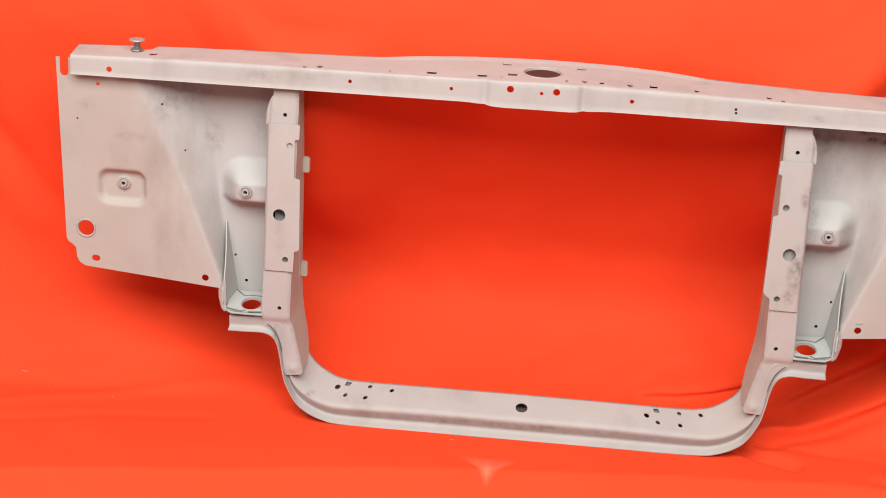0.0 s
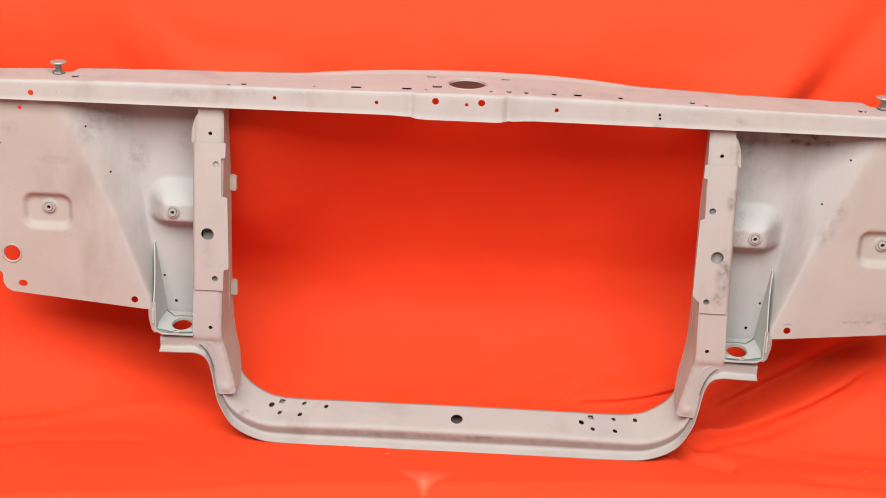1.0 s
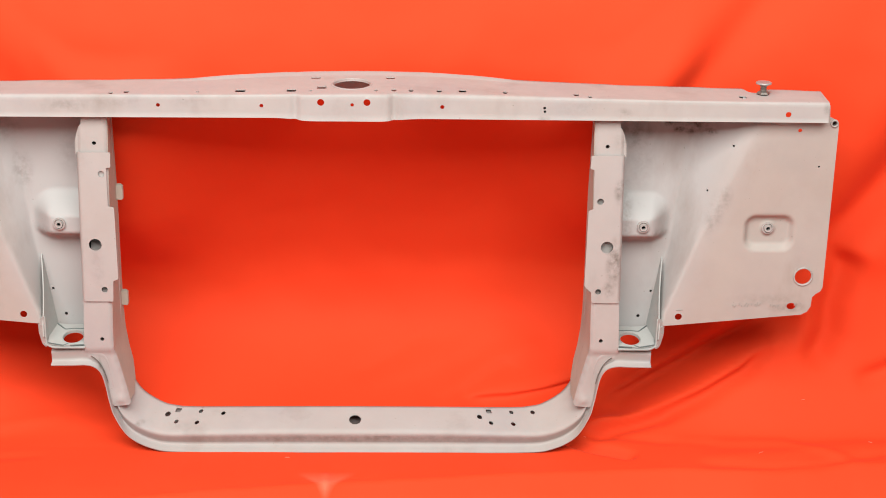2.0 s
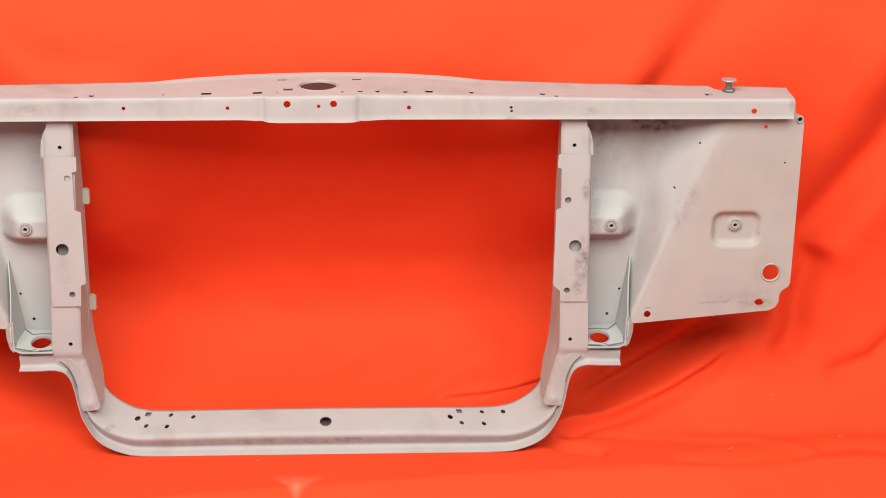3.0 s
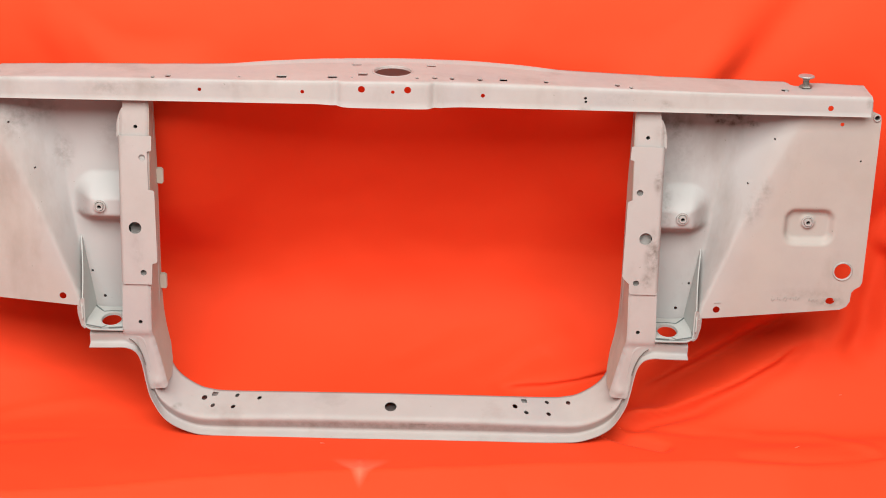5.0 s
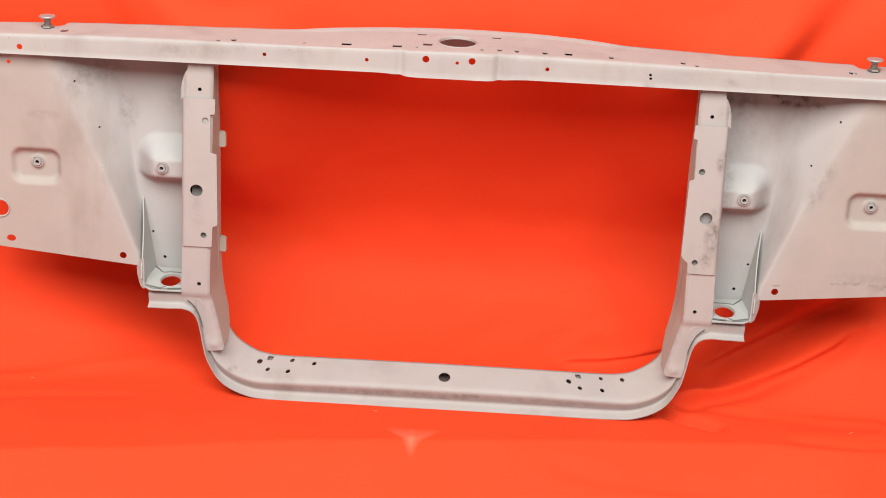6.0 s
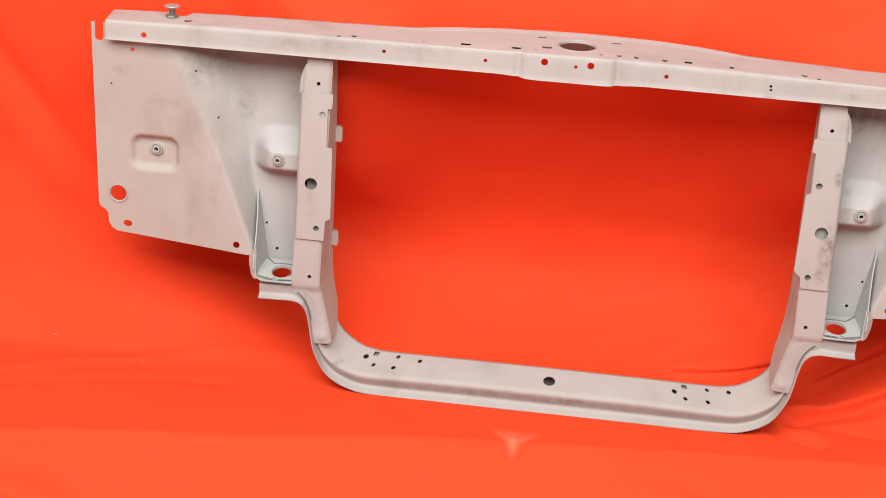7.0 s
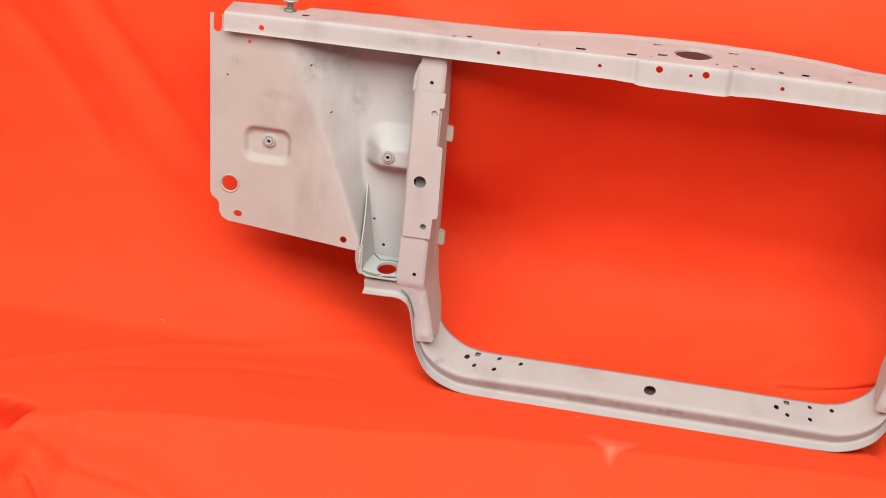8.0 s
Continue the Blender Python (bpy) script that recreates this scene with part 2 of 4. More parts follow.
def sheet(name, outline, holes, place, pitch, thick=0.0014, toward=(0, -1, 0.3), mirror=False):
    """Pressed sheet metal: a flat outline with holes, bent by place(u, v) into x, y, z, and given its thickness."""
    loops = [resampled(outline, pitch)] + [np.asarray(h, float) for h in holes]
    pts, edges = [], []
    for loop in loops:
        k, n = sum(len(p) for p in pts), len(loop)
        pts.append(loop)
        edges += [(k + i, k + (i + 1) % n) for i in range(n)]
    rim = np.concatenate(pts)
    lo, hi = loops[0].min(0), loops[0].max(0)
    gx, gy = np.meshgrid(np.arange(lo[0], hi[0], pitch), np.arange(lo[1], hi[1], pitch))
    gx[1::2] += pitch / 2
    grid = np.stack([gx.ravel(), gy.ravel()], 1)
    ok = inside(loops[0], grid)
    for h in loops[1:]:
        ok &= ~inside(h, grid)
    grid = grid[ok]
    far = np.ones(len(grid), bool)
    for k in range(0, len(rim), 200):
        d = ((grid[:, None, :] - rim[None, k:k + 200, :]) ** 2).sum(2).min(1)
        far &= d > (0.55 * pitch) ** 2
    allp = np.concatenate([rim, grid[far]])
    flat, _, faces, *_ = delaunay_2d_cdt([Vector(p) for p in allp], edges, [], 0, 1e-7)
    flat = np.array([tuple(p) for p in flat])
    faces = np.array([f for f in faces if len(f) == 3])
    mid = flat[faces].mean(1)
    tri = flat[faces]
    ok = inside(loops[0], mid) & (np.abs((tri[:, 1, 0] - tri[:, 0, 0]) * (tri[:, 2, 1] - tri[:, 0, 1]) - (tri[:, 1, 1] - tri[:, 0, 1]) * (tri[:, 2, 0] - tri[:, 0, 0])) > 4e-8)
    for h in loops[1:]:
        ok &= ~inside(h, mid)
    faces = faces[ok]
    p = np.stack(place(flat[:, 0], flat[:, 1]), 1)
    if mirror:
        p[:, 0] *= -1
    t = p[faces]
    nf = np.cross(t[:, 1] - t[:, 0], t[:, 2] - t[:, 0])
    if (nf @ np.array(toward)).sum() < 0:
        faces, nf = faces[:, ::-1], -nf
    nv = np.zeros_like(p)
    for k in range(3):
        np.add.at(nv, faces[:, k], nf)
    nv /= np.linalg.norm(nv, axis=1, keepdims=True) + 1e-12
    back = p - nv * thick
    n = len(p)
    ends = np.sort(np.concatenate([faces[:, [0, 1]], faces[:, [1, 2]], faces[:, [2, 0]]]), 1)
    way = np.concatenate([faces[:, [0, 1]], faces[:, [1, 2]], faces[:, [2, 0]]])
    _, first, count = np.unique(ends, axis=0, return_index=True, return_counts=True)
    border = way[first[count == 1]]
    verts = np.concatenate([p, back])
    quads, extra, k = [], [], 2 * n
    for i, j in border:
        extra += [p[j], p[i], back[i], back[j]]
        quads.append((k, k + 1, k + 2, k + 3))
        k += 4
    verts = np.concatenate([verts, np.array(extra)]) if extra else verts
    polys = [tuple(f) for f in faces.tolist()] + [tuple(f) for f in (faces[:, ::-1] + n).tolist()] + quads
    mesh = bpy.data.meshes.new(name)
    mesh.from_pydata(verts.tolist(), [], polys)
    mesh.polygons.foreach_set("use_smooth", [i < 2 * len(faces) for i in range(len(polys))])
    mesh.update()
    return mesh


def lathe(name, profile, n=24, axis="z", hollow=False):
    """A turned body from (radius, height) pairs about its own axis; hollow: a ring."""
    verts, polys = [], []
    for r, h in profile:
        for k in range(n):
            a = 2 * math.pi * k / n
            q = (r * math.cos(a), r * math.sin(a), h)
            verts.append(q if axis == "z" else (q[0], -q[2], q[1]))
    for i in range(len(profile) - 1):
        for k in range(n):
            polys.append((i * n + k, i * n + (k + 1) % n, (i + 1) * n + (k + 1) % n, (i + 1) * n + k))
    if hollow:
        i = len(profile) - 1
        polys += [(i * n + k, i * n + (k + 1) % n, (k + 1) % n, k) for k in range(n)]
    else:
        polys += [tuple(range(n))[::-1], tuple(range((len(profile) - 1) * n, len(profile) * n))]
    mesh = bpy.data.meshes.new(name)
    mesh.from_pydata(verts, [], polys)
    bm = bmesh.new()
    bm.from_mesh(mesh)
    bmesh.ops.recalc_face_normals(bm, faces=bm.faces)
    bm.to_mesh(mesh)
    bm.free()
    return mesh


def steps(x, xs, ys):
    return np.interp(x, xs, ys)


def ease(u):
    u = np.clip(u, 0, 1)
    return u * u * (3 - 2 * u)


def box(name, size, mat, at, kind="structure", label=""):
    bm = bmesh.new()
    bmesh.ops.create_cube(bm, size=1, matrix=Matrix.Diagonal((*size, 1)))
    mesh = bpy.data.meshes.new(name)
    bm.to_mesh(mesh)
    bm.free()
    ob = part(name, mesh, mat, None, label)
    ob.location = at
    ob["kind"] = kind
    return ob


# ---- the room round the set ----
ROOM = -0.25
box("floor", (7.0, 6.6, 0.1), CONCRETE, (0, -1.9, ROOM - 0.05), label="grey concrete workshop floor")
box("ceiling", (7.0, 6.6, 0.1), WHITEWASH, (0, -1.9, 3.55), label="plain white workshop ceiling")
box("wall_north", (7.0, 0.1, 3.75), PLASTER, (0, 1.40, 1.625), label="plain grey workshop wall")
box("wall_south", (7.0, 0.1, 3.75), PLASTER, (0, -5.15, 1.625), label="plain grey workshop wall")
box("wall_west", (0.1, 6.5, 3.75), PLASTER, (-3.45, -1.9, 1.625), label="plain grey workshop wall")
box("wall_east", (0.1, 6.5, 3.75), PLASTER, (3.45, -1.9, 1.625), label="plain grey workshop wall")

box("platform", (3.5, 1.2, 0.22), CONCRETE, (0, 0.62, -0.14), label="low platform beneath the red cloth")

# ---- the red cloth: hung behind, swept over a low platform and down its front ----
BASE = -0.009  # top of the cloth where the support stands
HANG = [(1.342, 2.20), (0.85, 2.10), (0.50, 1.80), (0.32, 1.2), (0.195, 0.8), (0.150, 0.63)]
MIDDLE = HANG + [(0.176, 0.53), (0.228, 0.42), (0.288, 0.30), (0.318, 0.20), (0.298, 0.11), (0.200, 0.035), (0.07, 0.0), (0.012, BASE)]  # slack behind the opening
SIDE = HANG + [(0.158, 0.50), (0.166, 0.37), (0.162, 0.25), (0.130, 0.11), (0.084, 0.03), (0.05, -0.003), (0.012, BASE)]


def smooth_path(points, n):
    """A smooth curve through the points, in n even steps."""
    p = np.array(points, float)
    q = np.vstack([2 * p[0] - p[1], p, 2 * p[-1] - p[-2]])
    out = []
    for i in range(1, len(q) - 2):
        for u in np.linspace(0, 1, 40, endpoint=False):
            out.append(0.5 * (2 * q[i] + (q[i + 1] - q[i - 1]) * u + (2 * q[i - 1] - 5 * q[i] + 4 * q[i + 1] - q[i + 2]) * u ** 2
                              + (3 * q[i] - q[i - 1] - 3 * q[i + 1] + q[i + 2]) * u ** 3))
    out = np.array(out + [p[-1]])
    d = np.concatenate([[0], np.cumsum(np.linalg.norm(np.diff(out, axis=0), axis=1))])
    s = np.linspace(0, d[-1], n)
    return np.stack([np.interp(s, d, out[:, k]) for k in range(p.shape[1])], 1)


def edge_line(x):
    """How far forward the platform's front edge lies."""
    return steps(x, [-1.9, -1.05, -0.97, -0.93, -0.88, -0.75, -0.51, -0.30, -0.04, 0.30, 0.53, 0.66, 0.83, 0.98, 1.9],
                 [-0.72, -0.47, -0.40, -0.33, -0.275, -0.245, -0.208, -0.158, -0.118, -0.082, -0.066, -0.072, -0.045, -0.05, -0.02])


FOLDS = [  # height of the fold, its half width, and its line: x and the way up the cloth from the support's foot
    (-0.036, 0.040, [(1.12, 0.82), (1.015, 0.69), (0.966, 0.564), (0.924, 0.509), (0.880, 0.454), (0.840, 0.407), (0.79, 0.34)]),
    (0.016, 0.050, [(0.97, 0.78), (0.913, 0.67), (0.843, 0.56), (0.78, 0.46), (0.72, 0.36)]),
    (0.012, 0.050, [(1.08, 0.62), (1.0, 0.51), (0.94, 0.43), (0.88, 0.35)]),
    (-0.050, 0.030, [(0.76, 0.262), (0.702, 0.228), (0.61, 0.186), (0.518, 0.152), (0.450, 0.124)]),
    (0.028, 0.018, [(0.74, 0.222), (0.667, 0.180), (0.61, 0.153), (0.52, 0.122), (0.453, 0.092), (0.41, 0.075)]),
    (-0.021, 0.016, [(0.72, 0.20), (0.679, 0.164), (0.605, 0.127), (0.533, 0.098), (0.452, 0.073), (0.41, 0.055)]),
    (-0.030, 0.026, [(0.86, 0.36), (0.834, 0.278), (0.828, 0.228), (0.806, 0.178)]),
    (-0.016, 0.018, [(1.07, 0.31), (1.028, 0.233), (0.963, 0.174), (0.889, 0.146)]),
    (0.004, 0.012, [(0.55, 0.034), (0.624, 0.034), (0.731, 0.03), (0.793, 0.001), (0.845, -0.027)]),
    (-0.005, 0.011, [(0.589, -0.045), (0.701, -0.055), (0.78, -0.047), (0.843, -0.022), (0.905, -0.006), (0.984, -0.025)]),
    (-0.006, 0.010, [(0.408, 0.064), (0.483, 0.083), (0.552, 0.095)]),
    (-0.036, 0.024, [(0.48, 0.208), (0.40, 0.178), (0.34, 0.154), (0.275, 0.138), (0.20, 0.130)]),
    (0.006, 0.018, [(0.42, 0.250), (0.36, 0.226), (0.30, 0.206), (0.23, 0.190)]),
    (0.007, 0.022, [(0.32, 0.294), (0.26, 0.262), (0.20, 0.215), (0.15, 0.175)]),
    (-0.006, 0.016, [(0.275, 0.245), (0.23, 0.210), (0.183, 0.160)]),
    (-0.005, 0.018, [(0.12, 0.300), (0.06, 0.250), (0.0, 0.215)]),
    (0.004, 0.022, [(0.27, 0.32), (0.12, 0.24), (0.0, 0.18)]),
    (-0.007, 0.022, [(-1.12, 0.74), (-1.045, 0.633), (-0.981, 0.55), (-0.904, 0.448), (-0.83, 0.355)]),
    (0.008, 0.034, [(-1.12, 0.66), (-1.04, 0.54), (-0.96, 0.43), (-0.88, 0.33)]),
    (-0.007, 0.024, [(-1.20, 0.60), (-1.16, 0.558), (-1.085, 0.465), (-1.005, 0.341)]),
    (0.005, 0.014, [(-1.15, -0.19), (-1.08, -0.159), (-0.96, -0.078), (-0.835, 0.0), (-0.692, 0.037), (-0.503, 0.10)]),
    (0.004, 0.016, [(-0.92, 0.08), (-0.75, 0.115), (-0.60, 0.15), (-0.50, 0.18)]),
    (-0.004, 0.012, [(-1.0, -0.16), (-0.86, -0.09), (-0.70, -0.04), (-0.52, -0.02)]),
    (-0.020, 0.020, [(-1.03, -0.40), (-0.967, -0.355), (-0.898, -0.335), (-0.812, -0.335), (-0.748, -0.335), (-0.690, -0.360), (-0.624, -0.385), (-0.535, -0.395)]),
    (0.007, 0.020, [(-0.95, -0.365), (-0.89, -0.320), (-0.81, -0.297), (-0.74, -0.290)]),
    (-0.022, 0.009, [(-0.950, -0.425), (-0.937, -0.398), (-0.927, -0.393), (-0.912, -0.401), (-0.893, -0.412), (-0.87, -0.43)]),
    (0.006, 0.02, [(-0.99, -0.47), (-0.93, -0.42), (-0.90, -0.36)]),
    (-0.006, 0.012, [(0.20, -0.135), (0.30, -0.142), (0.45, -0.140), (0.60, -0.135)]),
    (-0.015, 0.046, [(0.46, 0.66), (0.56, 0.74), (0.655, 0.80), (0.80, 0.92), (0.92, 1.04)]),
    (0.008, 0.035, [(-0.50, 0.86), (-0.30, 0.80), (-0.05, 0.83), (0.25, 0.80)]),
    (0.004, 0.020, [(0.60, -0.02), (0.72, -0.012), (0.82, 0.01), (0.92, 0.02), (1.05, 0.0)]),
    (-0.024, 0.011, [(0.36, 0.045), (0.41, 0.014), (0.47, -0.014)]),
    (-0.005, 0.010, [(0.42, 0.055), (0.52, 0.035), (0.62, 0.028)]),
    (0.004, 0.008, [(-0.042, -0.085), (-0.042, -0.105), (-0.040, -0.135)]),
]


def near_line(x, s, line):
    best = np.full(x.shape, 9.0)
    for (x0, s0), (x1, s1) in zip(line, line[1:]):
        dx, ds = x1 - x0, s1 - s0
        u = np.clip(((x - x0) * dx + (s - s0) * ds) / (dx * dx + ds * ds), 0, 1)
        best = np.minimum(best, np.hypot(x - x0 - u * dx, s - s0 - u * ds))
    return best


def along_line(x, s, line):
    """Fades a fold out towards both ends of its line."""
    (x0, s0), (x1, s1) = line[0], line[-1]
    dx, ds = x1 - x0, s1 - s0
    u = ((x - x0) * dx + (s - s0) * ds) / (dx * dx + ds * ds)
    return ease((u + 0.12) / 0.22) * ease((1.12 - u) / 0.22)


def cloth():
    nb, nf = 420, 150
    xs = np.concatenate([np.linspace(-1.9, -1.22, 40, endpoint=False), np.linspace(-1.22, 1.22, 560, endpoint=False), np.linspace(1.22, 1.9, 41)])
    nx = len(xs)
    middle, side = smooth_path(MIDDLE, nb), smooth_path(SIDE, nb)
    slack = (ease((xs + 0.78) / 0.36) * ease((0.74 - xs) / 0.34))[:, None]
    y = np.zeros((nx, nb + nf))
    z = np.zeros((nx, nb + nf))
    s = np.zeros((nx, nb + nf))
    y[:, :nb], z[:, :nb] = side[:, 0] + (middle - side)[:, 0] * slack, side[:, 1] + (middle - side)[:, 1] * slack
    for i in range(nx):
        run = np.concatenate([[0], np.cumsum(np.hypot(np.diff(y[i, :nb]), np.diff(z[i, :nb])))])
        s[i, :nb] = run[-1] + 0.012 - run
    for i, x in enumerate(xs):
        e = edge_line(x)
        front = smooth_path([(0.012, BASE), (e * 0.5, BASE), (e + 0.012, BASE - 0.0005), (e - 0.008, BASE - 0.006), (e - 0.10, BASE - 0.075), (e - 0.26, ROOM + 0.035), (e - 0.75, ROOM + 0.022)], nf + 1)
        y[i, nb:], z[i, nb:] = front[1:, 0], front[1:, 1]
    s[:, nb:] = y[:, nb:]
    x = np.repeat(xs[:, None], nb + nf, 1)
    lift = np.zeros_like(x)
    for height, width, line in FOLDS:
        d = near_line(x, s, line)
        lift += height * np.exp(-(d / width) ** 2) * along_line(x, s, line)
    # loose, slack cloth: slow swells on the hanging part and fine creases
    wall = ease((s - 0.05) / 0.25)
    lift += wall * (0.005 * np.sin(3.1 * x + 2.0 * s + 0.6) + 0.003 * np.sin(7.3 * x - 5.0 * s) - 0.004)
    lift += 0.090 * np.exp(-((x + 0.39) / 0.12) ** 2) * ease((s - 0.36) / 0.22) * ease((0.90 - s) / 0.16)
    lift += 0.070 * np.exp(-((x - 0.46) / 0.12) ** 2) * ease((s - 0.42) / 0.20) * ease((0.92 - s) / 0.16)
    fine = np.array([noise.noise((a * 5.0 + c * 2.0, c * 7.0 - a * 2.5, 0.3)) + 0.5 * noise.noise((a * 14.0 + c * 9.0, c * 13.0 - a * 8.0, 1.7))
                     for a, c in zip(x.ravel(), s.ravel())]).reshape(x.shape)
    lift += 0.0044 * fine * (0.4 + 0.6 * ease((np.abs(s + 0.02) - 0.03) / 0.1))
    up = 1 - ease((s - 0.02) / 0.16)
    y = y - lift * (1 - up * 0.9)
    z = z + lift * up
    # open fold at the platform's corner: the cloth tucks back under itself
    u, v = (-0.940 - x) * 0.88 + (-0.282 - s) * 0.47, (-0.940 - x) * -0.47 + (-0.282 - s) * 0.88
    tuck = ease(u / 0.05) * ease((0.26 - u) / 0.13) * ease((0.58 * u + 0.006 - np.abs(v)) / 0.040) * (s < 0)
    y = y + 0.054 * tuck
    z = z - 0.082 * tuck
    verts = np.stack([x, y, z], 2).reshape(-1, 3)
    m = nb + nf
    global CLOTH_POINTS
    CLOTH_POINTS = verts
    i, j = np.meshgrid(np.arange(nx - 1), np.arange(m - 1), indexing="ij")
    a = (i * m + j).ravel()
    polys = np.stack([a, a + 1, a + m + 1, a + m], 1)
    mesh = bpy.data.meshes.new("backdrop")
    mesh.from_pydata(verts.tolist(), [], polys.tolist())
    mesh.polygons.foreach_set("use_smooth", [True] * len(polys))
    mesh.update()
    ob = part("backdrop", mesh, CLOTH, None, "bright red cloth backdrop draped over a low platform")
    ob["kind"] = "structure"
    return ob


cloth()

# ---- the radiator support ----
support = new("radiator_support")
support.location = (0, 0, 0)
tagged(support, "grey-beige primed steel car radiator support standing on red cloth", "car panel")


# upper crossbar: front face and top plate in one pressing
def bar_bottom(x):
    return 0.5745 - 0.002 * np.abs(x) / 0.75 - 0.0042 * ease((x + 0.125) / 0.07) * ease((0.115 - x) / 0.08)


def pad(x):
    return ease((x + 0.090) / 0.014) * ease((0.068 - x) / 0.014)


def bar_top(x):
    return 0.6130 - 0.009 * np.abs(x) / 0.75


def bar_front(x):
    groove = np.exp(-((x + 0.088) / 0.005) ** 2) + np.exp(-((x - 0.066) / 0.005) ** 2)
    return -0.012 - 0.004 * pad(x) + 0.0042 * groove


def bar_back(x):
    wave = 0.0016 * np.sin(23 * x + 1.0) * np.sin(61 * x) * ease((np.abs(x) - 0.3) / 0.1)
    return wave + steps(np.abs(x), [0, 0.06, 0.115, 0.15, 0.18, 0.22, 0.26, 0.31, 0.43, 0.56, 0.64, 0.76],
                 [0.134, 0.134, 0.132, 0.127, 0.121, 0.108, 0.097, 0.091, 0.083, 0.078, 0.073, 0.062])


V1, V2, V3 = 0.04, 0.14, 0.155


def bar_place(x, v):
    f, k, zb, zt = bar_front(x), bar_back(x), bar_bottom(x), bar_top(x)
    u = np.clip(v / V1, 0, 1)
    w = np.clip((v - V1) / (V2 - V1), 0, 1)
    g = np.clip((v - V2) / (V3 - V2), 0, 1)
    y = f + (k - f) * w
    z = zb + (zt - zb) * u
    # bent edge
    d = (v - V1) / 0.005
    m = np.abs(d) < 1
    q = (d + 1) / 2
    r = 0.0042
    y = np.where(m, f + r * q * q, np.where(v > V1, f + r + (k - f - r) * np.clip((v - V1 - 0.005) / (V2 - V1 - 0.005), 0, 1), f))
    z = np.where(m, zt - r * (1 - q) ** 2, np.where(v > V1, zt, zb + (zt - r - zb) * np.clip(v / (V1 - 0.005), 0, 1)))
    # raised bead along the back of the bulge, and the plate's slight crown
    on_top = v > V1 + 0.005
    bead = np.exp(-((k - y - 0.011) / 0.0038) ** 2) * ease((0.34 - np.abs(x)) / 0.20)
    z = z + np.where(on_top, 0.0062 * bead + 0.001 * np.sin(9 * x), 0)
    z = z - (0.034 - 0.020 * ease((np.abs(x) - 0.645) / 0.03)) * g
    # lower lip of the front face flares slightly out
    y = y - 0.0016 * ease((0.004 - v) / 0.004)
    return x, y, z


def bar_on_front(poly):
    p = np.array(poly)
    zb, zt = bar_bottom(p[:, 0]), bar_top(p[:, 0]) - 0.0042
    return np.stack([p[:, 0], (p[:, 1] - zb) / (zt - zb) * (V1 - 0.005)], 1)


def bar_on_top(poly):
    p = np.array(poly)
    f, k = bar_front(p[:, 0]) + 0.0042, bar_back(p[:, 0])
    return np.stack([p[:, 0], V1 + 0.005 + (p[:, 1] - f) / (k - f) * (V2 - V1 - 0.005)], 1)


bar_holes = [bar_on_front(ring(x, z, r)) for x, z, r in (
    (-0.688, 0.5845, 0.0045), (-0.301, 0.593, 0.003), (-0.1405, 0.593, 0.003), (-0.048, 0.600, 0.0055), (0.001, 0.5965, 0.0028),
    (0.024, 0.6003, 0.0055), (0.1416, 0.593, 0.0033), (0.3020, 0.5925, 0.0023), (0.3028, 0.5868, 0.0021), (0.687, 0.585, 0.0045))]
bar_holes += [bar_on_top(ring(x, y, rx * (1.15 if rx < 0.0045 else 1), ry * (1.5 if rx < 0.0045 else 1), 14, q)) for x, y, rx, ry, q in (
    (-0.001, 0.052, 0.030, 0.034, 0), (-0.375, -0.001, 0.003, 0.004, 0), (-0.352, 0.007, 0.004, 0.005, 0), (-0.241, 0.010, 0.002, 0.003, 0),
    (-0.175, 0.015, 0.008, 0.008, 1), (-0.095, 0.015, 0.0075, 0.008, 1), (-0.048, 0.032, 0.0075, 0.009, 1), (-0.060, 0.095, 0.0075, 0.006, 1),
    (-0.064, 0.012, 0.002, 0.003, 0), (0.060, 0.093, 0.0075, 0.006, 1), (0.038, 0.012, 0.0025, 0.004, 0), (0.066, 0.015, 0.004, 0.005, 0),
    (0.093, 0.014, 0.0035, 0.005, 0), (0.137, 0.013, 0.004, 0.005, 0), (0.174, 0.016, 0.006, 0.008, 1), (0.241, 0.012, 0.0035, 0.005, 0),
    (0.353, 0.010, 0.004, 0.005, 0), (0.374, -0.001, 0.003, 0.004, 0), (-0.624, 0.020, 0.0065, 0.009, 0), (0.619, 0.018, 0.0065, 0.009, 0))]
for sx in (-1, 1):  # notch behind each bumper bolt
    bar_holes.append(bar_on_top(rounded([(sx * 0.668, 0.110), (sx * 0.660, 0.047), (sx * 0.634, 0.047), (sx * 0.626, 0.110)], 0.012)))
bar_outline = [(-0.751, 0), (0.751, 0), (0.751, V1), (0.7515, V1 + 0.04), (0.753, V2), (0.750, V3), (-0.753, V3), (-0.758, V2), (-0.754, V1 + 0.04), (-0.751, V1)]
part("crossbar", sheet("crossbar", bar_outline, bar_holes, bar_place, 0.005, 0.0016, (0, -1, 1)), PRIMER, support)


# unseen plates added inside the crossbar, closing it off to darken its holes
def rail_place(x, v):
    k = bar_back(x) - 0.004
    return x, 0.045 + (k - 0.045) * v, bar_bottom(x) + 0.010 + 0.008 * v


